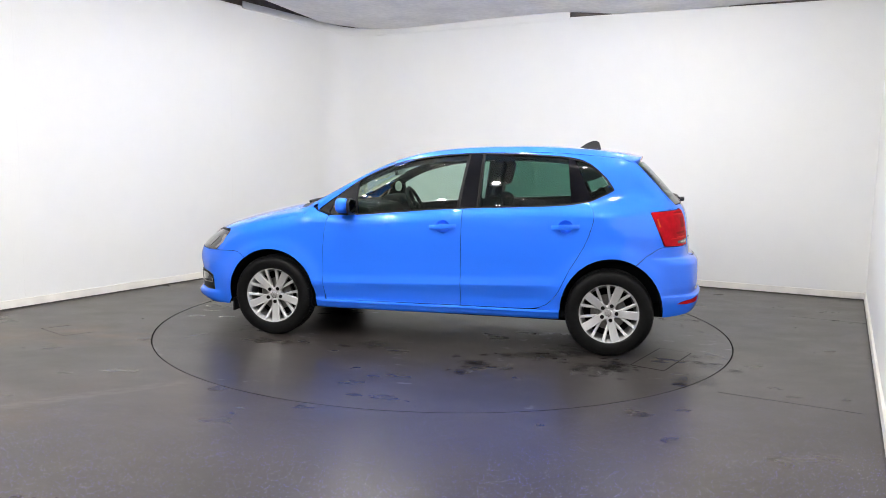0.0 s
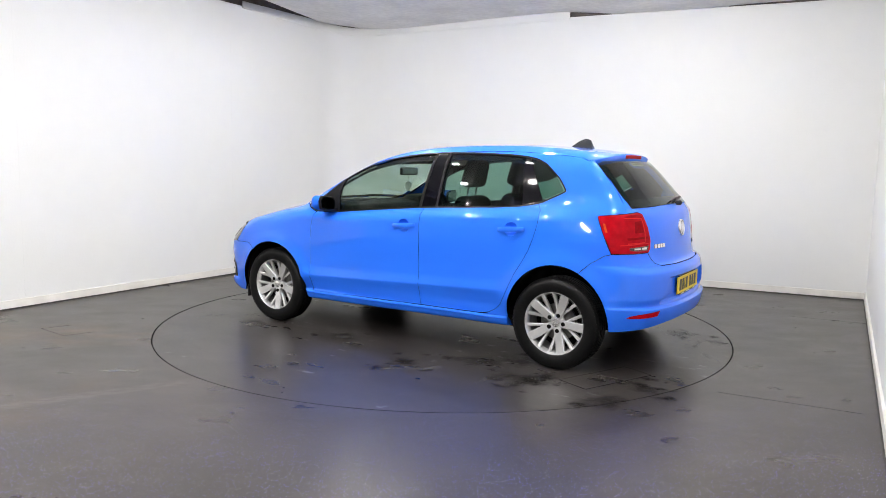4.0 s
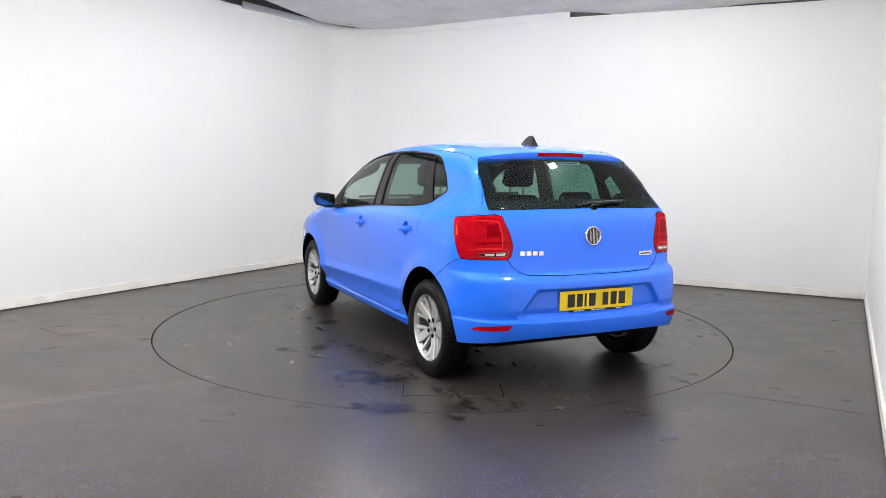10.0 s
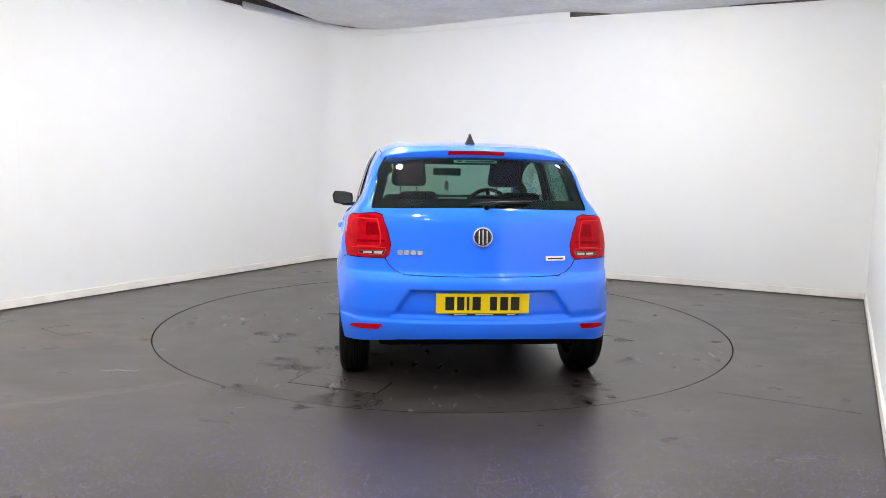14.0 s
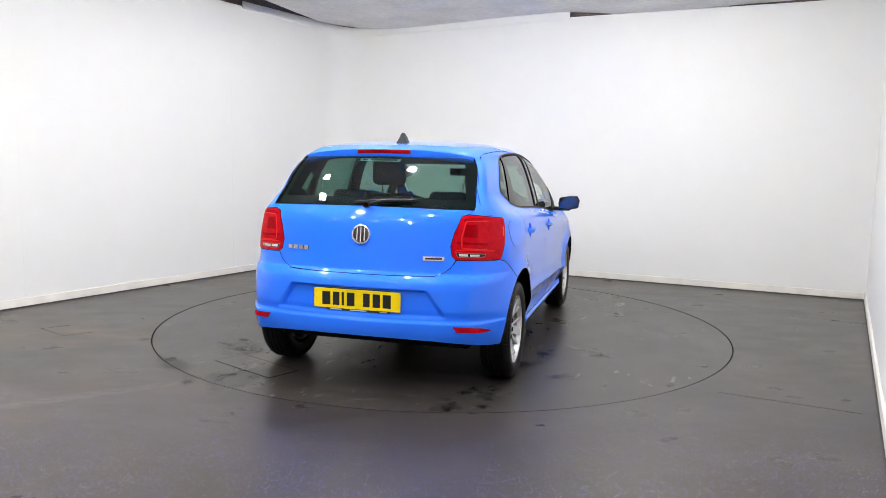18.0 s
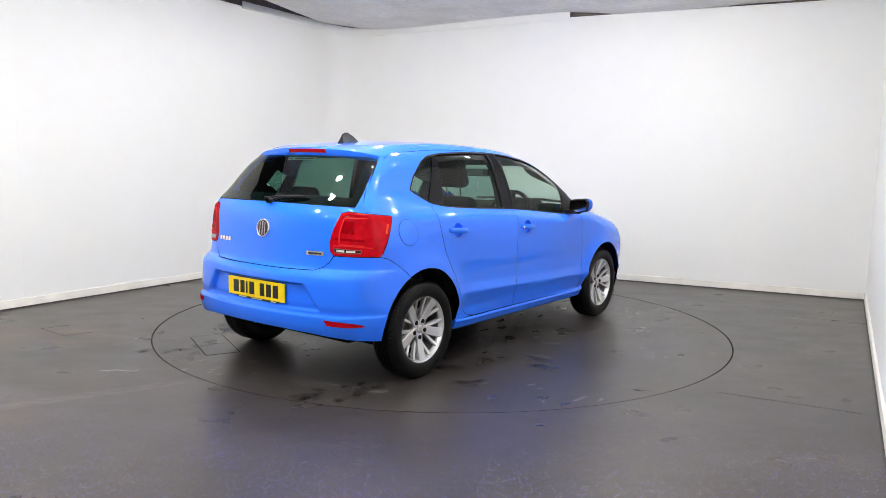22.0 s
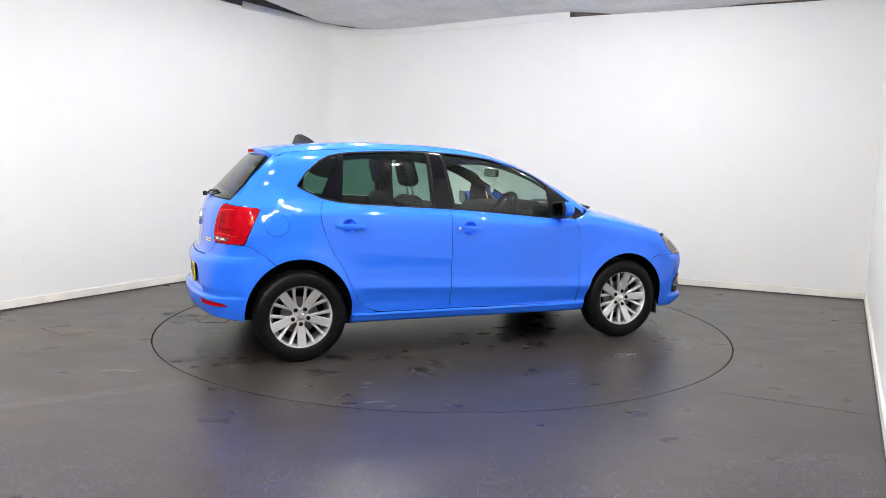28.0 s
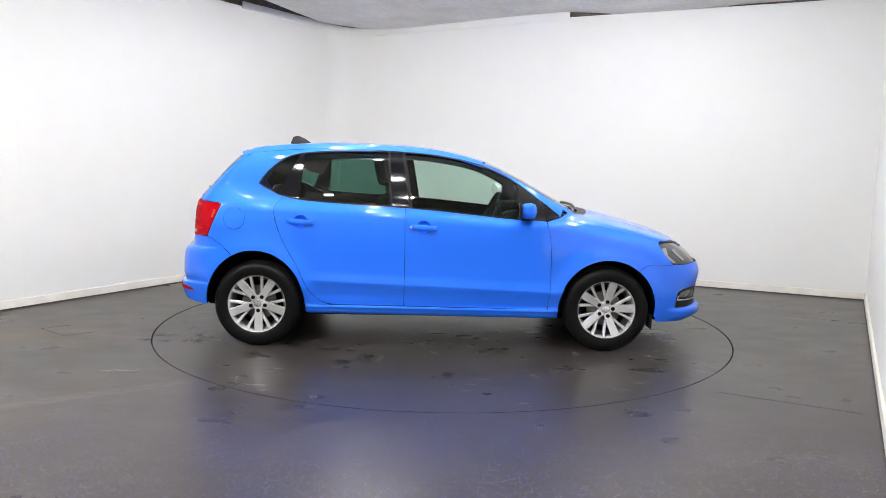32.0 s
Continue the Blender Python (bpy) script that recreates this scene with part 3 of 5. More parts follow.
def step(x, a, b):
    t = np.clip((x - a) / (b - a), 0, 1)
    return t * t * (3 - 2 * t)


def field(P):
    x, y, z = P[:, 0], np.abs(P[:, 1]), P[:, 2]
    flare = np.zeros_like(x)
    for ax, az, rx, rz in ARCHES:
        r = np.hypot((x - ax) / rx, (z - az) / rz)
        inward = step((ax - x) * np.sign(ax), 0.12, 0.27)
        flare = flare + 0.024 * np.exp(-(np.maximum(r - 1.0, 0) / 0.20) ** 2) * step(z, 0.06, 0.20) * (1 - inward * (1 - step(z, 0.31, 0.44)))
    # the door crease fades out towards the arches
    up = step(z, 0.305, 0.34)
    fade = (step(x, -0.94, -0.78) * up + step(x, -0.99, -0.93) * (1 - up)) * (1 - step(x, 0.90, 0.98))
    zc = z + (0.0345 * x - 0.0216) * step(z, 0.31, 0.39) * (1 - step(z, 0.55, 0.75))
    lean = 0.24 * np.maximum(z - 0.84, 0) * step(-x, 1.15, 1.5)
    side = y - SIDE_Z(zc) * fade - SIDE_S(z) * (1 - fade) - PLAN(x) - flare + lean
    hood = step(x, 0.78, 1.0)
    crown = (0.075 * y * y + 0.08 * step(x, 0.8, 1.3) * y ** 4) * hood - 0.55 * np.minimum(0.80 - y, 0.10) * (1 - hood)
    lo_top = (z - BONNET(x) + crown) / (1.02 + 0.12 * (1 - hood))
    # plate recess in the rear bumper
    ys = y - 0.40 - (0.615 - z) * 0.72
    recess = 0.036 * (1 - step(ys, -0.022, 0.012)) * (1 - step(z, 0.600, 0.618)) * step(z, 0.452, 0.475)
    rear = (REAR(z) + recess + 0.16 * y ** 2 + 0.22 * y ** 4 - x) / (1 + 0.28 * step(z, 1.02, 1.15))
    front = x - FRONT(z) + 0.26 * y ** 2 + 0.38 * y ** 4
    low = smax(smax(side, lo_top, 0.03 + 0.08 * step(x, 0.8, 1.15)), smax(rear, front, 0.01), 0.12)
    slope = np.where(x > 0.3, 1.12, 1.0)
    c_side = (y - (0.752 - 0.22 * np.maximum(z - 1.0, 0) - 0.26 * np.maximum(z - 1.0, 0) ** 2) - CABIN_PLAN(x)) / 1.04
    c_top = (z - ROOF(x) + 0.055 * y * y + 0.05 * y ** 4) / slope
    cab = smax(smax(smax(c_side, c_top, 0.13), rear, 0.065), front + 0.05, 0.05)
    return smin(low, cab, 0.025 + 0.10 * step(-x, 1.05, 1.45))


def cast(o, d, far=1.4):
    lo, hi = np.zeros(len(o)), np.full(len(o), far)
    for _ in range(34):
        mid = (lo + hi) / 2
        inside = field(o + d * mid[:, None]) < 0
        lo, hi = np.where(inside, mid, lo), np.where(inside, hi, mid)
    return o + d * lo[:, None]


def normals(P, e=0.0014):
    g = np.stack([field(P + e * v) - field(P - e * v) for v in np.eye(3)], -1)
    return g / (np.linalg.norm(g, axis=1, keepdims=True) + 1e-12)


AX_R, AX_F, ARC = -1.1, 1.15, 0.75      # axes of the rear and front round charts; arc length = angle * ARC


def chart_points(chart, uv):
    uv = np.asarray(uv, float)
    n = len(uv)
    u, v = uv[:, 0], uv[:, 1]
    z0, o1 = np.zeros(n), np.ones(n)
    if chart == "side":
        return cast(np.stack([u, z0, v], -1), np.stack([z0, o1, z0], -1))
    if chart == "top":
        return cast(np.stack([u, v, np.full(n, 0.5)], -1), np.stack([z0, z0, o1], -1))
    a = u / ARC
    s, ax = (-1, AX_R) if chart == "rear" else (1, AX_F)
    return cast(np.stack([np.full(n, ax), z0, v], -1), np.stack([s * np.cos(a), np.sin(a), z0], -1))


def to_chart(chart, P):
    """Chart coordinates of points on the skin."""
    P = np.asarray(P, float).reshape(-1, 3)
    if chart == "side":
        return [(p[0], p[2]) for p in P]
    if chart == "top":
        return [(p[0], p[1]) for p in P]
    s, ax = (-1, AX_R) if chart == "rear" else (1, AX_F)
    return [(math.atan2(p[1], s * (p[0] - ax)) * ARC, p[2]) for p in P]


def side3(*xz):
    return chart_points("side", xz)


def rear3(*yz):
    """Points on the tail, given as seen from behind: (y, z)."""
    yz = np.asarray(yz, float)
    n = len(yz)
    o = np.stack([np.full(n, -1.0), yz[:, 0], yz[:, 1]], -1)
    return cast(o, np.tile([-1.0, 0, 0], (n, 1)))


def rounded(poly, times=1, keep=0.25):
    for _ in range(times):
        out = []
        n = len(poly)
        for i in range(n):
            a, b = np.array(poly[i]), np.array(poly[(i + 1) % n])
            out += [tuple(a + (b - a) * keep), tuple(b - (b - a) * keep)]
        poly = out
    return poly


def dense(poly, gap):
    out = []
    n = len(poly)
    for i in range(n):
        a, b = np.array(poly[i]), np.array(poly[(i + 1) % n])
        k = max(1, int(math.ceil(np.hypot(*(b - a)) / gap)))
        out += [tuple(a + (b - a) * j / k) for j in range(k)]
    return out


def inset(poly, d):
    p = np.array(poly)
    area = 0.5 * np.sum(p[:, 0] * np.roll(p[:, 1], -1) - np.roll(p[:, 0], -1) * p[:, 1])
    if area < 0:
        p = p[::-1]
    t = np.roll(p, -1, 0) - np.roll(p, 1, 0)
    t /= np.linalg.norm(t, axis=1, keepdims=True) + 1e-12
    return p + np.stack([-t[:, 1], t[:, 0]], -1) * d


def in_poly(q, p):
    x, y = q[:, 0][:, None], q[:, 1][:, None]
    a, b = p, np.roll(p, -1, 0)
    cond = (a[None, :, 1] > y) != (b[None, :, 1] > y)
    xi = a[None, :, 0] + (y - a[None, :, 1]) * (b[None, :, 0] - a[None, :, 0]) / (b[None, :, 1] - a[None, :, 1] + 1e-15)
    return (np.sum(cond & (x < xi), 1) % 2) == 1


def mesh_with_normals(name, V, F, N, mat):
    me = bpy.data.meshes.new(name)
    me.from_pydata([tuple(v) for v in V], [], [tuple(f) for f in F])
    me.polygons.foreach_set("use_smooth", [True] * len(me.polygons))
    me.normals_split_custom_set_from_vertices([tuple(n) for n in N])
    me.materials.append(mat)
    return me


def skin(name, chart, poly, mat, parent, gap=0.03, off=0.0, flange=0.014, shrink=0.0016, mirror=False, label="", soft=1, holes=(), rows=(), slant=0.0):
    """A panel of the car's skin: the outline in chart coordinates, laid on the field, with a folded edge."""
    poly = dense(poly, gap)
    if soft:
        poly = rounded(poly, soft)
    edge = inset(poly, shrink)
    lo, hi = edge.min(0), edge.max(0)
    gx, gz = np.meshgrid(np.arange(lo[0], hi[0], gap), np.arange(lo[1], hi[1], gap * 0.87))
    gx[1::2] += gap / 2
    pts = np.stack([gx.ravel(), gz.ravel()], -1)
    for zr in rows:
        pts = pts[np.abs(pts[:, 1] - zr + slant * pts[:, 0]) > 0.006]
    for zr in rows:
        xs = np.arange(lo[0], hi[0], gap * 0.8)
        pts = np.concatenate([pts, np.stack([xs, zr - slant * xs], -1)])
    pts = pts[in_poly(pts, edge)]
    if len(pts):
        fine = np.array(dense([tuple(p) for p in edge], gap * 0.5))
        d2 = np.min(((pts[:, None, :] - fine[None]) ** 2).sum(-1), 1)
        pts = pts[d2 > (0.5 * gap) ** 2]
    n = len(edge)
    ring_pts, ring_edges = [], []
    for hole in holes:
        h = np.array(hole)
        if len(pts):
            near = np.min(((pts[:, None, :] - h[None]) ** 2).sum(-1), 1)
            pts = pts[~in_poly(pts, h) & (near > (0.012) ** 2)]
        b0 = n + len(ring_pts)
        ring_pts += [Vector(q) for q in hole]
        ring_edges += [(b0 + i, b0 + (i + 1) % len(hole)) for i in range(len(hole))]
    allp = [Vector(p) for p in edge] + ring_pts + [Vector(p) for p in pts]
    r = delaunay_2d_cdt(allp, ring_edges, [list(range(n))], 1, 1e-6)
    uv = np.array([tuple(v) for v in r[0]])
    P = chart_points(chart, uv)
    N = normals(P)
    P = P + N * off
    F = [list(f) for f in r[2]]
    for hole in holes:
        mid = np.array([uv[f].mean(0) for f in F])
        F = [f for f, cut in zip(F, in_poly(mid, np.array(hole))) if not cut]
    order = []
    for k in range(n):
        order.append(next((i for i, o in enumerate(r[3]) if k in o), None))
    order = [o for o in order if o is not None]
    # face the panel outwards
    a, b, c = F[0]
    if np.dot(np.cross(P[b] - P[a], P[c] - P[a]), N[a]) < 0:
        F = [f[::-1] for f in F]
    V, NN = [*P], [*N]
    if flange:
        m = len(order)
        base = len(V)
        mid = P[order].mean(0)
        for i in range(m):
            p, q = P[order[i]], P[order[(i + 1) % m]]
            t = q - p
            nn = N[order[i]]
            out = np.cross(t, nn)
            ln = np.linalg.norm(out)
            out = out / ln if ln > 1e-9 else nn
            V += [p, p - nn * flange]
            NN += [out, out]
        for i in range(m):
            a0, a1 = base + 2 * i, base + 2 * ((i + 1) % m)
            F.append([a0, a1, a1 + 1, a0 + 1])
    V, NN = np.array(V), np.array(NN)
    if mirror:
        V, NN = V * [1, -1, 1], NN * [1, -1, 1]
        F = [f[::-1] for f in F]
    ob = new(name, mesh_with_normals(name, V, F, NN, mat))
    ob.parent = parent
    if label:
        ob["label"] = label
    return ob


def shoulder_curve(xs, ratio=1.0):
    """Where the skin turns from side to top: the points at which its normal leans halfway."""
    out = []
    for x in xs:
        ys = np.linspace(0.30, 0.84, 160)
        P = chart_points("top", np.stack([np.full(160, x), ys], -1))
        N = normals(P, 0.006)
        k = np.where(N[:, 1] > N[:, 2] * ratio)[0]
        out.append(P[k[0] if len(k) else -1])
    return out


def tail_curve(zs):
    """Where the skin turns from side to tail."""
    out = []
    for z in zs:
        xs = np.linspace(-1.05, -1.80, 160)
        P = chart_points("side", np.stack([xs, np.full(160, z)], -1))
        N = normals(P, 0.006)
        k = np.where(-N[:, 0] > N[:, 1])[0]
        out.append(P[k[0] if len(k) else -1])
    return out


def arch_line(which, a0, a1, n=26):
    ax, az, rx, rz = ARCHES[which]
    return [(ax + rx * math.cos(radians(a0 + (a1 - a0) * i / n)), az + rz * math.sin(radians(a0 + (a1 - a0) * i / n))) for i in range(n + 1)]


# ---------------------------------------------------------------- the car
BELT = ((-1.204, 1.124), (-1.09, 1.069), (-0.919, 1.036), (-0.632, 1.017), (-0.345, 1.003), (-0.108, 0.989), (0.331, 0.950), (0.602, 0.926), (0.791, 0.920), (0.895, 0.946))
DLO_TOP = ((0.741, 1.068), (0.532, 1.214), (0.327, 1.302), (0.125, 1.349), (-0.117, 1.378), (-0.312, 1.387), (-0.501, 1.388), (-0.791, 1.378), (-0.936, 1.365), (-1.023, 1.346), (-1.081, 1.318), (-1.183, 1.23), (-1.240, 1.146))
belt = curve(*BELT)
dlo_top = curve(*DLO_TOP[::-1][1:])
CAR_AT = (-0.0787, -0.0522)


def between(x0, x1, lo, hi, n=14):
    xs = np.linspace(x0, x1, n)
    return [(x, float(lo(x))) for x in xs], [(x, float(hi(x))) for x in xs[::-1]]


def quad_pane(b0, b1, t0, t1, low=0.013, high=0.015, n=12):
    """A pane between two leaning edges: bottom from b0 to b1, top from t0 to t1 (x)."""
    bottom = [(x, float(belt(x)) + low) for x in np.linspace(b0, b1, n)]
    top = [(x, float(dlo_top(x)) - high) for x in np.linspace(t1, t0, n)]
    return bottom + top


def ribbon(path, width):
    """A band along a path in chart coordinates, to its left."""
    p = np.array(path, float)
    t = np.gradient(p, axis=0)
    t /= np.linalg.norm(t, axis=1, keepdims=True)
    q = p + np.stack([-t[:, 1], t[:, 0]], -1) * width
    return [tuple(a) for a in p] + [tuple(a) for a in q[::-1]]


def both(name, chart, poly, mat, car, label="", **kw):
    obs = [skin(name, chart, poly, mat, car, mirror=False, label=label, **kw)]
    obs.append(skin(name, chart, poly, mat, car, mirror=True, label=label, **kw))
    return obs


HANDLES = ((-0.062, 0.866), (-0.920, 0.892))


def cup_ring(hx, hz, f=1.0, n=28):
    return [(hx + 0.050 * f * math.cos(2 * math.pi * i / n), hz + 0.046 * f * math.sin(2 * math.pi * i / n)) for i in range(n)]


def car_body(car):
    sh_roof = shoulder_curve(np.linspace(-1.36, 0.34, 30), 0.75)
    sh_pil = shoulder_curve(np.linspace(0.36, 0.93, 14), 0.32)
    sh_bon = shoulder_curve(np.linspace(0.96, 1.60, 16), 0.75)
    pil = [(p[0], p[2]) for p in sh_pil]
    # doors
    fd_front = [(0.817, 0.293), (0.831, 0.433), (0.834, 0.60), (0.833, 0.689), (0.822, 0.80), (0.808, 0.867), (0.795, 0.915)]
    b_gap = [(-0.195, 0.996), (-0.193, 0.72), (-0.194, 0.52), (-0.199, 0.303)]
    low, _ = between(-0.195, 0.79, belt, belt, 18)
    door = b_gap[::-1][:1] + fd_front[:1] + fd_front[1:] + low[::-1] + b_gap[1:-1]
    doors_f = both("front_door", "side", door, PAINT, car, "blue painted front door", holes=[cup_ring(*HANDLES[0])], gap=0.024, rows=(0.4456, 0.4516, 0.4576, 0.469), slant=0.0345)
    rd_edge = [(-1.062, 1.06), (-1.095, 1.02), (-1.107, 0.985), (-1.106, 0.94), (-1.098, 0.902), (-1.078, 0.835), (-1.049, 0.76), (-1.005, 0.68), (-0.957, 0.60), (-0.920, 0.52), (-0.888, 0.447), (-0.85, 0.385), (-0.809, 0.345), (-0.75, 0.316), (-0.68, 0.305)]
    low, _ = between(-1.06, -0.195, belt, belt, 16)
    door = rd_edge + b_gap[::-1][:1] + b_gap[1:-1][::-1] + low[::-1][:-1]
    doors_r = both("rear_door", "side", door, PAINT, car, "blue painted rear door", holes=[cup_ring(*HANDLES[1])], gap=0.024, rows=(0.4456, 0.4516, 0.4576, 0.469), slant=0.0345)
    # sill
    ridge = ((0.300, 0.792), (0.297, 0.801), (0.292, 0.806), (0.286, 0.807), (0.280, 0.803), (0.274, 0.798), (0.262, 0.796), (0.248, 0.790), (0.238, 0.780), (0.232, 0.760), (0.230, 0.700))
    for sgn in (1, -1):
        verts, faces = [], []
        xs = [-0.893, -0.884, -0.865] + list(np.linspace(-0.80, 0.84, 20)) + [0.876, 0.888, 0.893]
        for x in xs:
            tuck = 0.016 * (1 - step(min(x + 0.896, 0.896 - x), 0.0, 0.05))
            verts += [(x, sgn * (w - tuck), z - 0.004 * x - 0.002 * (x > 0)) for z, w in ridge]
        n = len(ridge)
        for i in range(len(xs) - 1):
            faces += [(i * n + k, i * n + k + 1, (i + 1) * n + k + 1, (i + 1) * n + k)[::sgn] for k in range(n - 1)]
        faces += [tuple(range(n))[::-sgn], tuple((len(xs) - 1) * n + k for k in range(n))[::sgn]]
        part("sill", (verts, faces), PAINT, car, smooth=50)
    # front wing
    wing = [(0.82, 0.293), (0.893, 0.288)] + [p for p in arch_line(0, 183, 52)]
    wing += [(1.50, 0.622), (1.542, 0.629), (1.67, 0.626), (1.70, 0.628), (1.635, 0.705), (1.592, 0.768)]
    wing += [(p[0], p[2]) for p in sh_bon[::-1]] + [(0.93, 0.962), (0.898, 0.944), (0.80, 0.918)] + fd_front[::-1][1:-1]
    both("front_wing", "side", wing, PAINT, car, soft=0, shrink=0.0004)
    # side frame: pillars, roof rail and rear quarter
    tail = [(p[0], p[2]) for p in tail_curve(np.linspace(1.36, 1.03, 10))]
    ar = arch_line(1, 0, 116)
    frame_poly = [pil[-1]] + pil[::-1][1:] + [(p[0], p[2]) for p in sh_roof[::-1]] + tail
    frame_poly += [(-1.483, 1.004), (-1.530, 0.90), (-1.585, 0.774), (-1.546, 0.762), (-1.47, 0.712)]
    frame_poly += ar[::-1] + [(-0.893, 0.302), (-0.72, 0.302)]
    frame_poly += [(x, z) for x, z in rd_edge[::-1] if x < -0.70]
    frame_poly += [(-1.09, 1.069), (-1.204, 1.124), (-1.240, 1.146)] + list(DLO_TOP[::-1][1:]) + [(0.80, 1.028), (0.86, 0.980), (0.898, 0.950)]
    quarter = both("side_frame", "side", frame_poly, PAINT, car, soft=0)
    # roof, windscreen, bonnet
    rail = [(p[0], p[1]) for p in sh_roof]
    front_edge = [(0.345 + 0.05 * math.cos(t), 0.0 + y) for y, t in ((0.45, 1.1), (0.25, 0.5), (0.0, 0.0), (-0.25, 0.5), (-0.45, 1.1))]
    roof = rail + front_edge + [(x, -y) for x, y in rail[::-1]]
    skin("roof", "top", roof, PAINT, car, gap=0.045, soft=0)
    skin("headlining", "top", [(x * 0.98, y * 0.96) for x, y in roof], HEADLINER, car, gap=0.08, off=-0.035, flange=0)
    pl = [(p[0], p[1]) for p in sh_pil]
    scr = [(0.36, pl[0][1] - 0.004)] + [(x, y - 0.004) for x, y in pl] + [(1.03, 0.50), (1.075, 0.25), (1.085, 0.0), (1.075, -0.25), (1.03, -0.50)]
    scr += [(x, -y + 0.004) for x, y in pl[::-1]] + [(0.36, -pl[0][1] + 0.004)] + [(x + 0.014, y) for x, y in front_edge[::-1]]
    skin("windscreen", "top", scr, SIDE_GLASS, car, gap=0.05, flange=0, soft=0, label="clear windscreen glass")
    bl = [(p[0], p[1]) for p in sh_bon]
    cowl = [(0.935, pl[-1][1] - 0.01), (1.035, 0.50), (1.08, 0.25), (1.09, 0.0), (1.08, -0.25), (1.035, -0.50), (0.935, -pl[-1][1] + 0.01), (0.99, -0.64), (1.11, -0.50), (1.165, -0.25), (1.175, 0.0), (1.165, 0.25), (1.11, 0.50), (0.99, 0.64)]
    skin("cowl", "top", cowl, BLACK, car, gap=0.04, soft=0, label="black scuttle panel")
    bonnet = bl + [(1.78, 0.585), (1.86, 0.40), (1.905, 0.20), (1.915, 0.0), (1.905, -0.20), (1.86, -0.40), (1.78, -0.585)] + [(x, -y) for x, y in bl[::-1]] + [(1.02, -0.64), (1.115, -0.50), (1.17, -0.25), (1.18, 0.0), (1.17, 0.25), (1.115, 0.50), (1.02, 0.64)]
    corner = [(0.925, pl[-1][1] - 0.002), (0.925, float(shoulder_curve([0.925], 0.75)[0][1])), bl[0], bl[1], (1.02, 0.640), (0.985, 0.636)]
    both("wing_corner", "top", corner, PAINT, car, gap=0.02, soft=0, shrink=0, flange=0)
    skin("bonnet", "top", bonnet, PAINT, car, gap=0.035, soft=0, shrink=0.0004)
    under = [(0.885, 0.60), (0.885, float(shoulder_curve([0.885], 0.32)[0][1])), (0.95, bl[0][1]), (1.0, bl[1][1]), (1.01, 0.60)]
    both("wing_corner", "top", under, PAINT, car, gap=0.02, soft=0, shrink=0, flange=0, off=-0.004)
    # nose
    lamp = [(1.592, 0.766), (1.66, 0.777), (1.716, 0.775), (1.81, 0.748), (1.865, 0.70), (1.892, 0.634), (1.80, 0.626), (1.709, 0.626), (1.64, 0.705)]
    both("headlight", "front", to_chart("front", side3(*lamp)), HEADLAMP, car, "clear headlight with dark housing", off=0.001, gap=0.02)
    for inner in ([(1.605, 0.742), (1.647, 0.746), (1.657, 0.694), (1.722, 0.640), (1.695, 0.637), (1.634, 0.688)], [(1.687, 0.726), (1.722, 0.737), (1.738, 0.712), (1.80, 0.654), (1.777, 0.648), (1.713, 0.699)]):
        both("reflector", "front", to_chart("front", side3(*inner)), LAMPBOWL, car, off=0.0035, gap=0.02, flange=0)
    brow = ribbon([(1.598, 0.766), (1.66, 0.774), (1.716, 0.772), (1.775, 0.757), (1.80, 0.735)], 0.010)
    both("lamp_brow", "front", to_chart("front", side3(*brow)), TRIM, car, off=0.0045, gap=0.02, flange=0, shrink=0, soft=0)
    lampf = to_chart("front", side3((1.892, 0.634), (1.865, 0.70), (1.81, 0.748)))
    grille = [lampf[0], lampf[1], lampf[2]] + [(u, z) for u, z in ((0.20, 0.742), (0.0, 0.745), (-0.20, 0.742))] + [(-u, z) for u, z in lampf[::-1]] + [(-0.2, 0.622), (0.0, 0.62), (0.2, 0.622)]
    skin("grille", "front", grille, BLACK, car, off=-0.012, gap=0.03, soft=0, label="black front grille")
    bump_side = to_chart("front", side3((1.896, 0.631), (1.80, 0.624), (1.70, 0.6265), (1.67, 0.6248), (1.542, 0.6276), (1.50, 0.6206)))
    arc = to_chart("front", side3(*arch_line(0, 52, -8)))
    half = bump_side + arc + to_chart("front", side3((1.60, 0.215), (1.75, 0.205), (1.86, 0.20)))
    lips = [(0.0, 0.195)]
    whole = [(0.0, 0.612)] + half + lips + [(-u, z) for u, z in half[::-1]]
    skin("front_bumper", "front", whole, PAINT, car, gap=0.03, soft=0)
    fog = to_chart("front", side3((1.750, 0.425), (1.80, 0.447), (1.87, 0.455), (1.93, 0.455), (1.925, 0.307), (1.84, 0.304), (1.735, 0.308), (1.742, 0.356)))
    fogs = both("fog_surround", "front", fog, BLACK, car, "black fog light surround", off=0.004, gap=0.02, flange=0.006)
    fogi = to_chart("front", side3((1.764, 0.420), (1.82, 0.437), (1.912, 0.441), (1.912, 0.374), (1.80, 0.378), (1.757, 0.380)))
    both("fog_light", "front", fogi, HEADLAMP, car, off=0.007, gap=0.015, flange=0.004)
    strip_c = to_chart("front", side3(*ribbon([(1.746, 0.400), (1.743, 0.376), (1.752, 0.367), (1.80, 0.364), (1.86, 0.362), (1.900, 0.365), (1.914, 0.38), (1.920, 0.44)], 0.010)))
    both("chrome_strip", "front", strip_c, CHROME, car, off=0.010, gap=0.02, flange=0.006, shrink=0, soft=0)
    # tail
    lampo = list(side3((-1.484, 1.004), (-1.530, 0.90), (-1.586, 0.777))) + list(rear3((0.66, 0.777), (0.543, 0.779), (0.522, 0.80), (0.512, 0.855), (0.530, 0.93), (0.560, 1.018))) + list(rear3((0.60, 1.028)))
    lp = to_chart("rear", lampo)
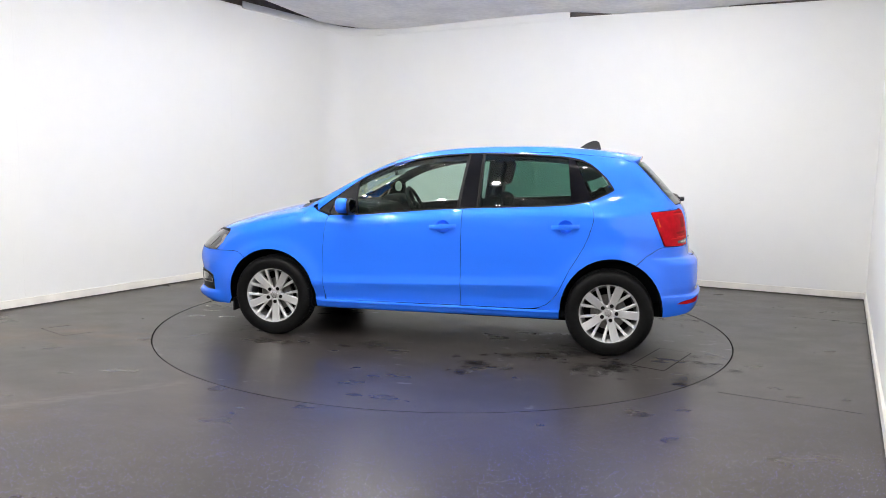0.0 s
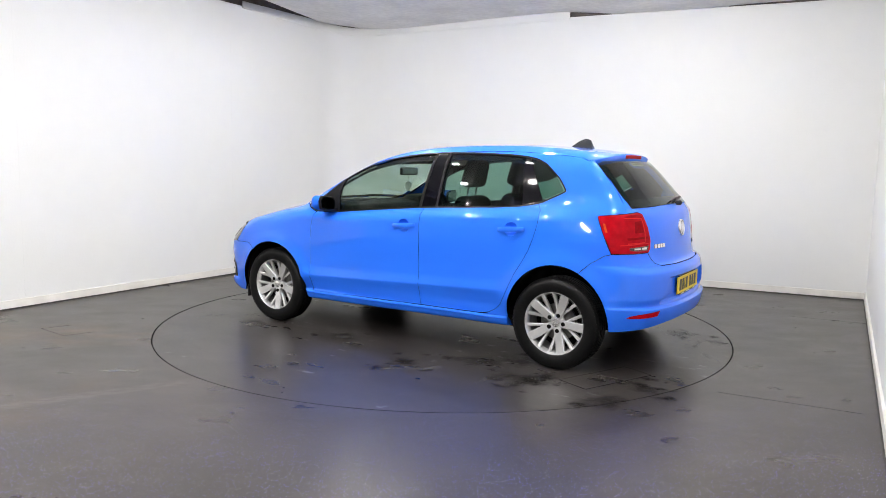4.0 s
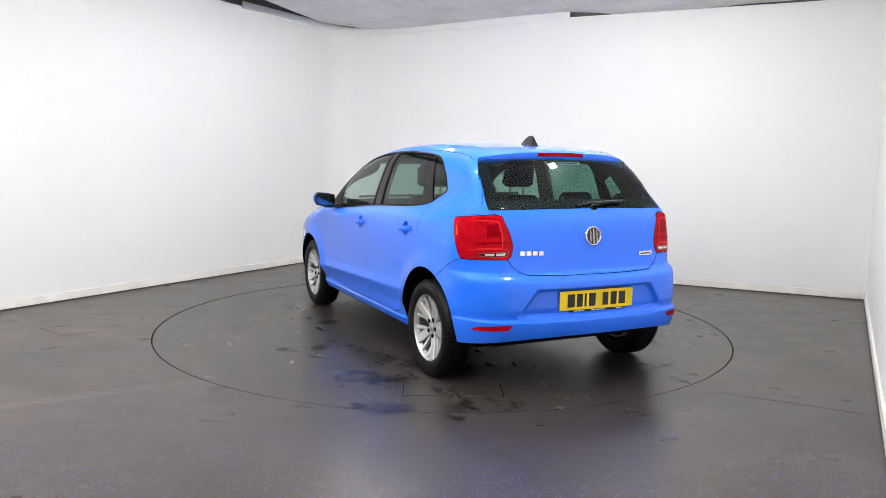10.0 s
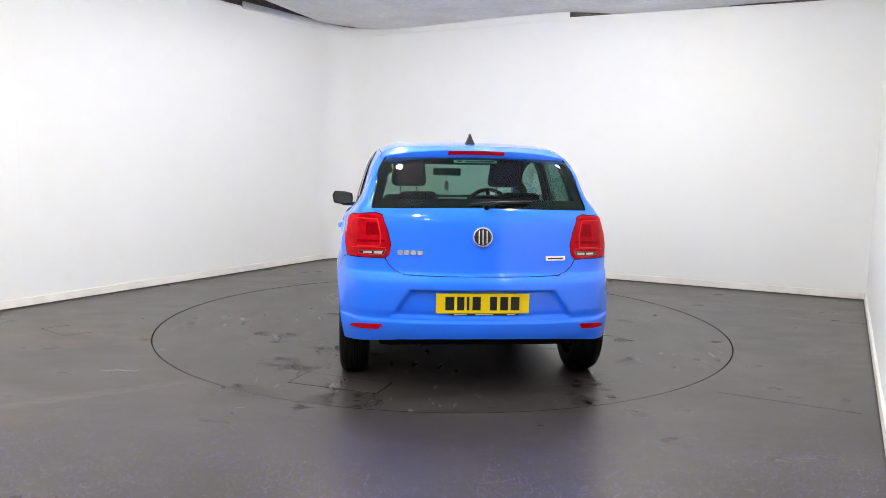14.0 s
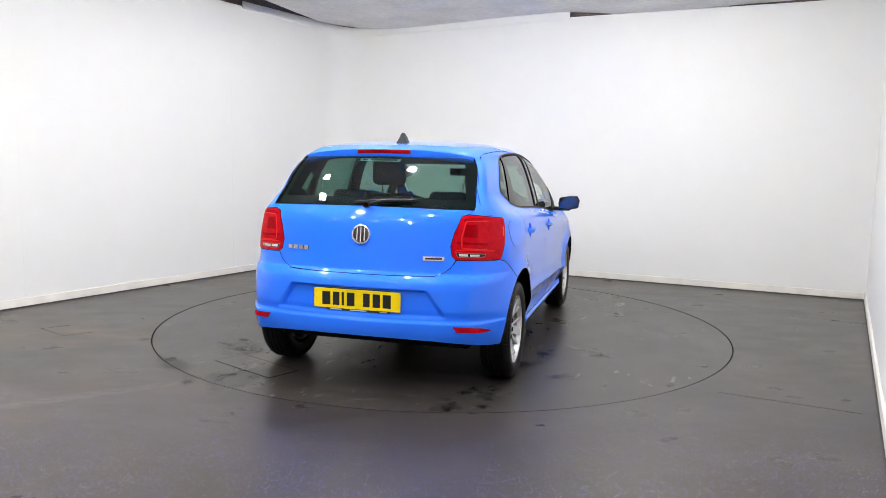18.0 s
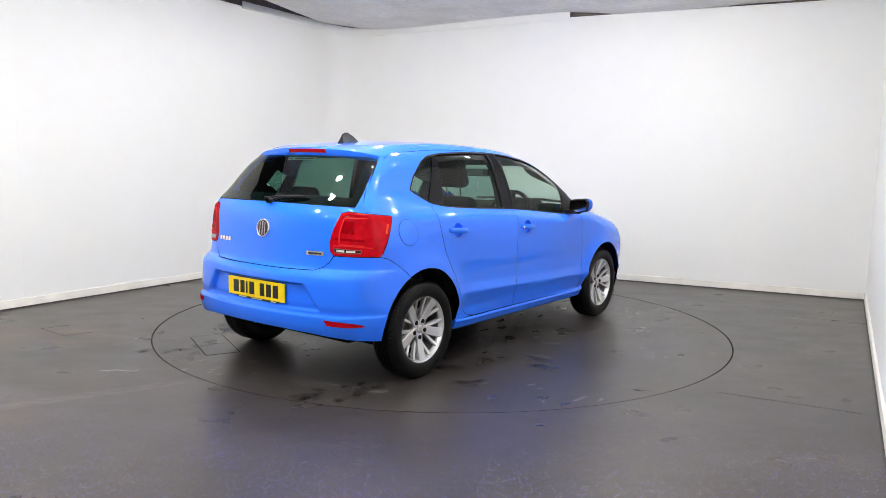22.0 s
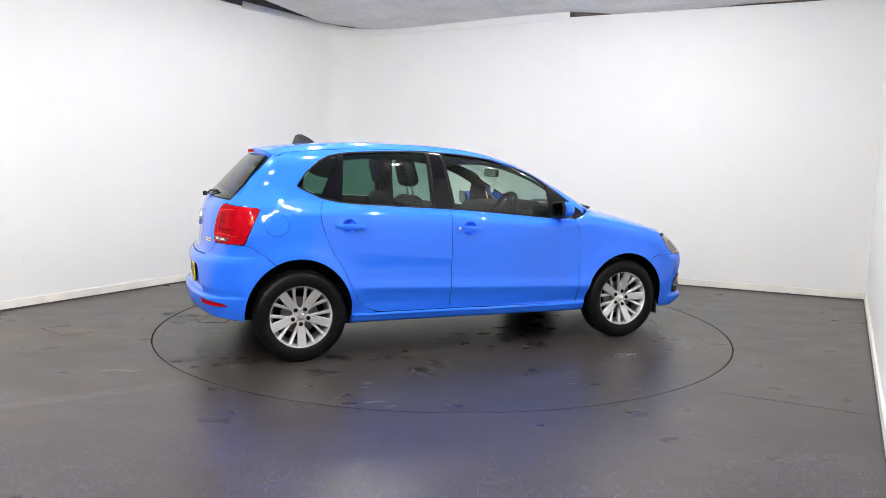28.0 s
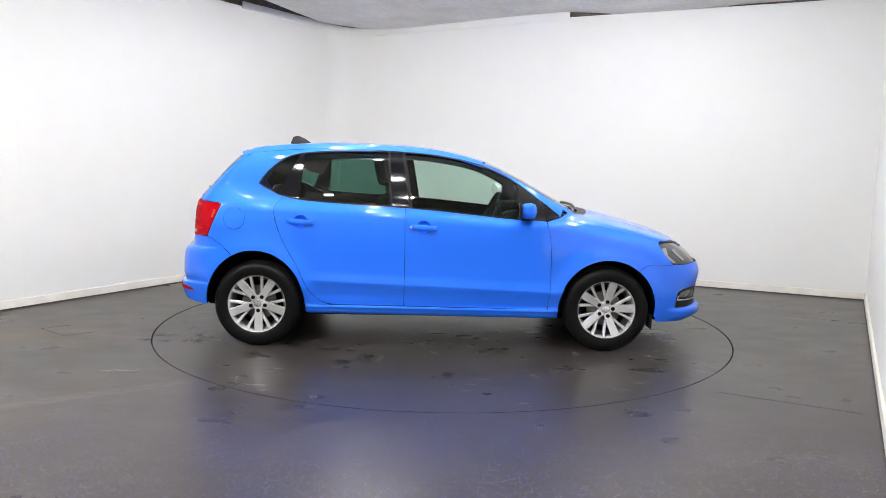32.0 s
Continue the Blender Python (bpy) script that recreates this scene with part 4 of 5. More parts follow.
    lamps = both("tail_light", "rear", lp, RED, car, "glossy red tail light", gap=0.02, off=0.003, shrink=0.0012)
    hot = to_chart("rear", rear3((0.575, 0.905), (0.655, 0.900), (0.648, 0.975), (0.585, 0.978)))
    dark = to_chart("rear", rear3((0.545, 0.868), (0.70, 0.86), (0.702, 0.874), (0.545, 0.880)))
    clear = to_chart("rear", rear3((0.548, 0.797), (0.66, 0.795), (0.695, 0.800), (0.690, 0.816), (0.537, 0.822)))
    for l, mir in zip(lamps, (False, True)):
        skin("lamp_bowl", "rear", hot, RED_DARK, l, off=0.0052, gap=0.02, flange=0, mirror=mir, label="deep red lamp bowl")
        skin("lamp_bar", "rear", dark, RED_DARK, l, off=0.0052, gap=0.02, flange=0, mirror=mir, shrink=0, soft=0)
        skin("reverse_lens", "rear", clear, SMOKED, l, off=0.0052, gap=0.015, flange=0, mirror=mir, label="dark reversing lens", soft=0)
    for bar in (((0.560, 0.801), (0.606, 0.800), (0.606, 0.812), (0.556, 0.815)), ((0.616, 0.800), (0.664, 0.800), (0.664, 0.810), (0.616, 0.811))):
        q = to_chart("rear", rear3(*bar))
        for l, mir in zip(lamps, (False, True)):
            skin("lens_bar", "rear", q, LENSBAR, l, off=0.0058, gap=0.012, flange=0, mirror=mir, label="pale clear lens bar", shrink=0, soft=0)
    side_or = to_chart("rear", side3((-1.536, 0.962), (-1.521, 0.962), (-1.540, 0.905), (-1.557, 0.905)))
    rim_lo = [(0.537, 0.826), (0.552, 0.794), (0.62, 0.791), (0.69, 0.796), (0.693, 0.814), (0.62, 0.818), (0.55, 0.822)]
    for l, mir in zip(lamps, (False, True)):
        skin("indicator", "rear", side_or, ORANGE, l, off=0.0052, gap=0.012, flange=0, mirror=mir, label="orange indicator", soft=1)
        skin("lens_rim", "rear", ribbon(to_chart("rear", rear3(*rim_lo)), 0.0035), CLEARLENS, l, off=0.0060, gap=0.02, flange=0, mirror=mir, shrink=0, soft=0)
    edge_in = [(0.700, 0.842), (0.575, 0.846), (0.572, 0.905), (0.590, 0.990), (0.700, 0.992)]
    edge_hi = [(0.540, 0.832), (0.612, 0.834), (0.735, 0.826)]
    for l, mir in zip(lamps, (False, True)):
        for path, wd in ((edge_in, 0.006), (edge_hi, 0.005)):
            dn = []
            for a, b in zip(path, path[1:]):
                dn += [tuple(np.array(a) + (np.array(b) - np.array(a)) * q / 4) for q in range(4)]
            dn.append(path[-1])
            skin("lamp_line", "rear", ribbon(to_chart("rear", rear3(*dn)), wd), RED_LINE, l, off=0.0058, gap=0.02, flange=0, mirror=mir, shrink=0, soft=0)
    rb_side = to_chart("rear", side3((-1.470, 0.711), (-1.546, 0.761), (-1.585, 0.773)))
    rb_arch = to_chart("rear", side3(*arch_line(1, 183, 116.3)))
    rb_in = to_chart("rear", rear3((0.66, 0.775), (0.546, 0.7755), (0.521, 0.736), (0.485, 0.707), (0.44, 0.690), (0.25, 0.6865)))
    bot = to_chart("rear", side3((-1.62, 0.292), (-1.655, 0.295), (-1.688, 0.299))) + to_chart("rear", rear3((0.62, 0.317), (0.45, 0.334), (0.25, 0.342)))
    half = rb_in[::-1] + rb_side[::-1] + rb_arch[::-1] + bot
    whole = [(0.0, 0.686)] + half + [(0.0, 0.344)] + [(-u, z) for u, z in half[::-1]]
    skin("rear_bumper", "rear", whole, PAINT, car, gap=0.014, shrink=0.0007, soft=0, rows=(0.4265, 0.431, 0.4355, 0.440, 0.4445, 0.449))
    tg = to_chart("rear", rear3((0.25, 0.6885), (0.44, 0.692), (0.483, 0.709), (0.519, 0.738), (0.543, 0.777), (0.521, 0.799), (0.511, 0.855), (0.529, 0.931), (0.559, 1.0195), (0.59, 1.030), (0.620, 1.053)))
    tg = [(0.0, 0.688)] + tg + to_chart("rear", rear3((0.3, 1.060))) + [(0.0, 1.064)]
    tg = tg + [(-u, z) for u, z in tg[::-1][1:-1]]
    gate = skin("tailgate", "rear", tg, PAINT, car, gap=0.025, shrink=0.0007, soft=0, label="blue painted tailgate")
    gl = to_chart("rear", rear3((0.3, 1.063), (0.622, 1.058), (0.611, 1.13), (0.592, 1.22), (0.562, 1.325), (0.50, 1.345)))
    gl = [(0.0, 1.067)] + gl + [(0.0, 1.352)]
    gl = gl + [(-u, z) for u, z in gl[::-1][1:-1]]
    skin("rear_window", "rear", gl, DARK_GLASS, car, gap=0.03, flange=0, soft=0, label="dark tinted rear window")
    band = to_chart("rear", rear3((0.3, 1.064), (0.622, 1.058), (0.614, 1.11), (0.3, 1.118)))
    fr = [(0.0, 1.068)] + band[:3] + [band[3], (0.0, 1.120)]
    fr = fr + [(-u, z) for u, z in fr[::-1][1:-1]]
    skin("window_border", "rear", fr, LINER, car, gap=0.03, off=-0.008, flange=0, soft=0)
    sideb = to_chart("rear", rear3((0.622, 1.058), (0.611, 1.13), (0.592, 1.22), (0.562, 1.325), (0.50, 1.325), (0.53, 1.22), (0.555, 1.13), (0.57, 1.06)))
    both("window_border", "rear", sideb, LINER, car, gap=0.03, off=-0.008, flange=0, soft=0)
    tc = to_chart("rear", tail_curve(np.linspace(1.37, 1.03, 12)))
    cp = tc + to_chart("rear", list(side3((-1.484, 1.007)))) + to_chart("rear", rear3((0.595, 1.033), (0.622, 1.053), (0.624, 1.062), (0.613, 1.13), (0.594, 1.22), (0.564, 1.327), (0.55, 1.35)))
    topband = to_chart("rear", rear3((0.572, 1.005), (0.60, 1.014), (0.66, 1.014), (0.70, 1.004), (0.70, 0.990), (0.575, 0.988)))
    for l, mir in zip(lamps, (False, True)):
        skin("lamp_brow", "rear", topband, RED_DARK, l, off=0.0052, gap=0.02, flange=0, mirror=mir, soft=0)
    both("rear_pillar", "rear", cp, PAINT, car, gap=0.012, soft=0, shrink=0.0, flange=0.01)
    return doors_f, doors_r, gate


def car_spoiler(car):
    verts, faces = [], []
    ys = np.linspace(-0.565, 0.565, 45)
    for y in ys:
        e = abs(y) / 0.565
        drop = 0.030 * e ** 6
        x0 = -1.235 - 0.035 * (1 - e ** 4)
        x1 = -1.452 + 0.055 * y * y / 0.32 + 0.045 * e ** 10
        xs = np.linspace(x0, x1 + 0.004, 8)
        zf = chart_points("top", [(x0, y)])[0][2] + 0.002
        zt = 1.400 - 0.10 * y * y - drop * 0.5
        ring = [(x, y, zf + (zt - zf) * ((x - x0) / (x1 - x0)) - 0.006 * ((x - x0) / (x1 - x0)) ** 2) for x in xs]
        ring += [(x1 - 0.001, y, zt - 0.010), (x1 + 0.003, y, zt - 0.030), (x1 + 0.007, y, zt - 0.050), (x1 + 0.013, y, zt - 0.056), (x1 + 0.030, y, zt - 0.058), (x1 + 0.085, y, zt - 0.052), (x0, y, zf - 0.05)]
        verts.append(ring)
    n = len(verts[0])
    V = [v for r in verts for v in r]
    for i in range(len(ys) - 1):
        for k in range(n):
            l = (k + 1) % n
            faces.append((i * n + k, (i + 1) * n + k, (i + 1) * n + l, i * n + l))
    faces += [tuple(range(n))[::-1], tuple((len(ys) - 1) * n + k for k in range(n))]
    bm = bmesh.new()
    vs = [bm.verts.new(v) for v in V]
    for f in faces:
        bm.faces.new([vs[k] for k in f])
    bmesh.ops.recalc_face_normals(bm, faces=bm.faces)
    sp = part("roof_spoiler", bm, PAINT, car, "blue roof spoiler", smooth=40)
    # high brake light let into its rear edge
    verts, faces = [], []
    for i, y in enumerate(np.linspace(-0.17, 0.17, 15)):
        x1 = -1.452 + 0.055 * y * y / 0.32 - 0.0005
        zt = 1.400 - 0.10 * y * y
        verts += [(x1 + 0.006, y, zt - 0.008), (x1 - 0.0035, y, zt - 0.011), (x1, y, zt - 0.033), (x1 + 0.008, y, zt - 0.036)]
    for i in range(14):
        for k in range(3):
            a = i * 4 + k
            faces.append((a, a + 4, a + 5, a + 1))
    part("brake_light", (verts, faces), RED_DARK, sp, "narrow red high brake light", smooth=40)


def car_windows(car):
    bx = lambda x0, x1, n=10: [(x, float(belt(x))) for x in np.linspace(x0, x1, n)]
    # front and rear door panes, quarter pane
    both("front_window", "side", quad_pane(-0.150, 0.590, -0.215, 0.590, n=16), SIDE_GLASS, car, "clear door window", off=-0.004, flange=0, shrink=0, soft=0)
    both("rear_door_window", "side", quad_pane(-0.958, -0.295, -0.925, -0.322), DARK_GLASS, car, "tinted rear door window", off=-0.004, flange=0, shrink=0, soft=0)
    qp = [(-1.086, 1.083), (-1.195, 1.135), (-1.222, 1.152), (-1.172, 1.222), (-1.076, 1.305), (-1.02, 1.333), (-0.966, 1.347)]
    both("quarter_window", "side", qp, DARK_GLASS, car, "small tinted quarter window", off=-0.004, flange=0, shrink=0, soft=0)
    # pillars and mirror triangle
    both("centre_pillar", "side", [(-0.300, 1.004), (-0.150, 0.992), (-0.212, 1.378), (-0.325, 1.384)], PIANO, car, "gloss black centre pillar", off=-0.001, gap=0.025, soft=0, shrink=0.001)
    both("pillar_seal", "side", [(-0.306, 1.004), (-0.288, 1.003), (-0.312, 1.383), (-0.330, 1.384)], TRIM, car, off=0.002, gap=0.025, soft=0, shrink=0)
    both("pillar_seal", "side", [(-0.168, 0.994), (-0.146, 0.992), (-0.207, 1.378), (-0.226, 1.379)], TRIM, car, off=0.002, gap=0.025, soft=0, shrink=0)
    both("window_divider", "side", [(-1.094, 1.072), (-1.03, 1.058), (-0.953, 1.046), (-0.934, 1.20), (-0.918, 1.358), (-0.957, 1.353)], PIANO, car, "gloss black window divider", off=0.001, gap=0.025, soft=0, shrink=0)
    both("mirror_triangle", "side", [(0.588, 0.928), (0.785, 0.921), (0.800, 0.94), (0.742, 1.062), (0.592, 1.17)], TRIM, car, off=0.0, gap=0.03, soft=0)
    both("wing_triangle", "side", [(0.792, 0.922), (0.890, 0.947), (0.855, 0.977), (0.80, 1.022), (0.749, 1.060), (0.805, 0.94)], TRIM, car, off=0.0, gap=0.02, soft=0)
    # seals round the glass
    lower = [(x, float(belt(x)) - 0.002) for x in np.linspace(-1.09, 0.60, 40)]
    both("lower_seal", "side", ribbon(lower, 0.010), TRIM, car, off=0.002, gap=0.03, soft=0, shrink=0, flange=0.008)
    upper = [(x, float(dlo_top(x)) + 0.002) for x in np.linspace(0.735, -1.02, 48)]
    upper += [(-1.081, 1.320), (-1.130, 1.279), (-1.183, 1.232), (-1.215, 1.19), (-1.236, 1.158), (-1.236, 1.143), (-1.204, 1.122), (-1.15, 1.097), (-1.09, 1.068)]
    both("upper_seal", "side", ribbon(upper, 0.009), TRIM, car, off=0.002, gap=0.02, soft=0, shrink=0, flange=0.008)
    # cabin lining inside the doors and under the glass
    low = [(x, float(belt(x)) + 0.014) for x in np.linspace(0.88, -1.2, 24)]
    liner = [(-1.10, 0.74), (-0.98, 0.68), (-0.88, 0.56), (-0.83, 0.40), (-0.83, 0.26), (0.80, 0.26), (0.82, 0.5)] + [q for q in low if q[0] < 0.84] + [(-1.40, 1.13), (-1.46, 1.0), (-1.50, 0.80), (-1.30, 0.76)]
    both("door_lining", "side", liner, LINER, car, gap=0.06, off=-0.030, flange=0, soft=0)
    cpil = [(-0.975, 1.04), (-1.09, 1.07), (-1.25, 1.14), (-1.16, 1.25), (-1.10, 1.22), (-1.00, 1.20), (-0.91, 1.36), (-1.0, 1.40), (-1.32, 1.36), (-1.50, 1.15), (-1.42, 1.02)]
    both("pillar_lining", "side", cpil, LINER, car, gap=0.05, off=-0.030, flange=0, soft=0)
    both("pillar_lining", "side", [(-0.32, 1.0), (-0.14, 0.99), (-0.20, 1.385), (-0.33, 1.388)], LINER, car, gap=0.05, off=-0.035, flange=0, soft=0)
    rail_in = ribbon([(x, float(dlo_top(x)) - 0.040) for x in np.linspace(-1.02, 0.70, 40)], 0.070)
    both("rail_lining", "side", rail_in, LINER, car, gap=0.04, off=-0.022, flange=0, soft=0)


def car_wheels(car):
    """Tyre, alloy rim with five broad and ten narrow spokes, cap, bolt recesses and brake disc; the wheel's outer face
    looks along +y.
    """
    R, r = 0.301, 0.203
    # tread grooves are rings cut between bands
    bands = [(R, -0.055), (R, -0.036), (R - 0.007, -0.034), (R - 0.007, -0.028), (R, -0.026), (R, -0.006), (R - 0.007, -0.004), (R - 0.007, 0.004), (R, 0.006), (R, 0.026), (R - 0.007, 0.028), (R - 0.007, 0.034), (R, 0.036), (R, 0.055)]
    tyre = lathe([(r - 0.004, 0.075), (r + 0.004, 0.082), (r + 0.012, 0.086), (r + 0.03, 0.090), (r + 0.06, 0.0925), (R - 0.022, 0.086), (R - 0.008, 0.074)] + bands[::-1] + [(R - 0.008, -0.074), (R - 0.03, -0.090), (r + 0.05, -0.092), (r, -0.08)], 72)
    rim = lathe([(r - 0.010, 0.060), (r - 0.006, 0.072), (r - 0.001, 0.079), (r + 0.004, 0.080), (r + 0.004, 0.072), (r - 0.004, 0.055), (r - 0.02, -0.07), (r - 0.03, -0.07), (r - 0.022, 0.03), (r - 0.010, 0.060)], 64)
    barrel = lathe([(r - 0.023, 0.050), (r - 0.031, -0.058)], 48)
    hub = lathe([(0.0, 0.040), (0.030, 0.042), (0.046, 0.041), (0.054, 0.034), (0.056, 0.012), (0.05, 0.0)], 40)
    cap = lathe([(0.0, 0.0500), (0.018, 0.0500), (0.026, 0.0485), (0.0275, 0.044), (0.0275, 0.040)], 32)
    disc = lathe([(0.045, 0.0), (0.122, 0.0), (0.124, -0.004), (0.124, -0.02), (0.045, -0.02)], 40)
    back = lathe([(0.05, -0.045), (r - 0.03, -0.045), (r - 0.03, -0.06)], 40)

    def place(ang):
        c, s = math.cos(ang), math.sin(ang)
        return lambda u, v, w: Vector((u * c - v * s, w, u * s + v * c))

    def spoke(ang, r0, r1, w0, w1, f0, f1, th, skew=0.0, v0=0.0):
        """A tapered bar, from radius r0 to r1, whose face rises from f0 to f1."""
        bm = bmesh.new()
        pl = place(ang)
        rows = []
        for i in range(5):
            t = i / 4
            rr, ww, ff = r0 + (r1 - r0) * t, w0 + (w1 - w0) * t, f0 + (f1 - f0) * (t ** 1.3)
            sk = v0 + skew * t
            rows.append([bm.verts.new(pl(rr, sk - ww / 2, ff - th)), bm.verts.new(pl(rr, sk - ww / 2, ff - 0.004)), bm.verts.new(pl(rr, sk - ww / 2 + 0.004, ff)), bm.verts.new(pl(rr, sk + ww / 2 - 0.004, ff)), bm.verts.new(pl(rr, sk + ww / 2, ff - 0.004)), bm.verts.new(pl(rr, sk + ww / 2, ff - th))])
        for a, b in zip(rows, rows[1:]):
            for k in range(5):
                bm.faces.new((a[k], a[k + 1], b[k + 1], b[k]))
        bm.faces.new(rows[0])
        bm.faces.new(rows[-1][::-1])
        bmesh.ops.recalc_face_normals(bm, faces=bm.faces)
        return bm
    first = new("wheel")
    first.parent = car
    part("tyre", tyre, RUBBER, first, "black rubber tyre", smooth=35)
    part("rim", rim, ALLOY, first, smooth=40)
    # shoulder tread blocks, one ring on each edge
    bm = bmesh.new()
    for k in range(72):
        for s0 in (1, -1):
            quad = []
            for da, y, rr in ((0.0, 0.058, R + 0.0012), (0.058, 0.058, R + 0.0012), (0.050, 0.080, R - 0.011), (0.008, 0.080, R - 0.011)):
                a = 2 * math.pi * k / 72 + da
                quad.append(((rr * math.cos(a), s0 * y, rr * math.sin(a)), ((rr - 0.008) * math.cos(a), s0 * y, (rr - 0.008) * math.sin(a))))
            up = [bm.verts.new(q[0]) for q in quad]
            dn = [bm.verts.new(q[1]) for q in quad]
            bm.faces.new(up)
            for i in range(4):
                bm.faces.new((up[i], up[(i + 1) % 4], dn[(i + 1) % 4], dn[i]))
    bmesh.ops.recalc_face_normals(bm, faces=bm.faces)
    tagged(part("tread", bm, RUBBER, first), kind="stuff")
    part("hub", hub, ALLOY, first, smooth=35)
    part("barrel", barrel, BARREL_SHADED, first, smooth=True)
    part("centre_cap", cap, CHROME, first, "plain silver centre cap", smooth=40)
    part("brake_disc", disc, STEEL, first, smooth=35)
    part("brake_shield", back, GAPM, first, smooth=35)
    for k in range(5):
        a = 2 * math.pi * k / 5
        part("spoke", spoke(a, 0.030, r - 0.002, 0.050, 0.060, 0.044, 0.074, 0.026), ALLOY, first, smooth=30)
        for sgn in (1, -1):
            part("narrow_spoke", spoke(a + math.pi / 5, 0.050, r - 0.003, 0.017, 0.023, 0.030, 0.070, 0.026, skew=sgn * 0.015, v0=sgn * 0.026), ALLOY, first, smooth=30)
        # black cap puts the shade of a sunken bolt hole into colour
        bolt = lathe([(0.0, 0.0500), (0.0125, 0.0512), (0.0138, 0.0500), (0.0138, 0.038)], 14)
        bmesh.ops.translate(bolt, verts=bolt.verts, vec=(0.053 * math.cos(a), 0, 0.053 * math.sin(a)))
        part("wheel_bolt", bolt, GAPM, first, smooth=40)
    return first


def place_wheels(car, first):
    yw = 0.722
    # one broad spoke's angle for each wheel, as each stands
    spots = ((-1.235, yw, 0, -182.5), (1.235, yw, 0, -192), (-1.235, -yw, 180, -196), (1.235, -yw, 180, -176.5))
    for i, (x, y, rz, spin) in enumerate(spots):
        m = pose(x, y, 0.301, rz=rz) @ pose(0, 0, 0, 0, spin, 0)
        if i == 0:
            first.matrix_basis = m
        else:
            copy_thing(first, m)


def car_under(car):
    part("underbody", box_bm(-1.38, 1.85, -0.54, 0.54, 0.180, 0.28, 0.02), GAPM, car)
    # unseen slab added to darken the floor below the rear bumper
    part("rear_undertray", box_bm(-1.66, -1.36, -0.58, 0.58, 0.250, 0.34, 0.03, 3), GAPM, car, smooth=40)
    # unseen box added to stop light passing through the front wheel arches
    part("engine_block", box_bm(1.0, 1.85, -0.50, 0.50, 0.25, 0.70, 0.02), GAPM, car)
    part("bulkhead", box_bm(0.90, 0.96, -0.66, 0.66, 0.24, 0.90, 0.01), LINER, car)
    part("boot_floor", box_bm(-1.72, -0.95, -0.50, 0.50, 0.34, 0.62, 0.02), LINER, car)
    part("cabin_floor", box_bm(-0.95, 0.92, -0.72, 0.72, 0.24, 0.30, 0.01), LINER, car)
    for ax, az, rx, rz in ARCHES:
        for s in (1, -1):
            pts = arch_line(0 if ax > 0 else 1, 0, 181, 30)
            verts, faces = [], []
            for x, z in pts:
                for y in (0.40, 0.765):
                    verts.append((ax + (x - ax) * 1.012, s * y, az + (z - az) * 1.012))
            for i in range(30):
                faces.append((2 * i, 2 * i + 1, 2 * i + 3, 2 * i + 2))
            part("arch_liner", (verts, faces), GAPM, car, smooth=True)
            part("arch_wall", prism([(p[0], p[1]) for p in arch_line(0 if ax > 0 else 1, 0, 181, 16)], 0.41, 0.43, lambda u, v, w, s=s: Vector((u, s * w, v))), GAPM, car)
    part("exhaust_box", box_bm(-1.62, -1.42, -0.10, 0.42, 0.285, 0.38, 0.04, 3), STEEL, car, smooth=40)
    part("axle_beam", box_bm(-1.28, -1.19, -0.66, 0.66, 0.24, 0.32, 0.02), GAPM, car)
    for s in (1, -1):
        part("mud_flap", box_bm(1.556, 1.566, s * 0.72 - 0.06, s * 0.72 + 0.06, 0.165, 0.26), BLACK, car)


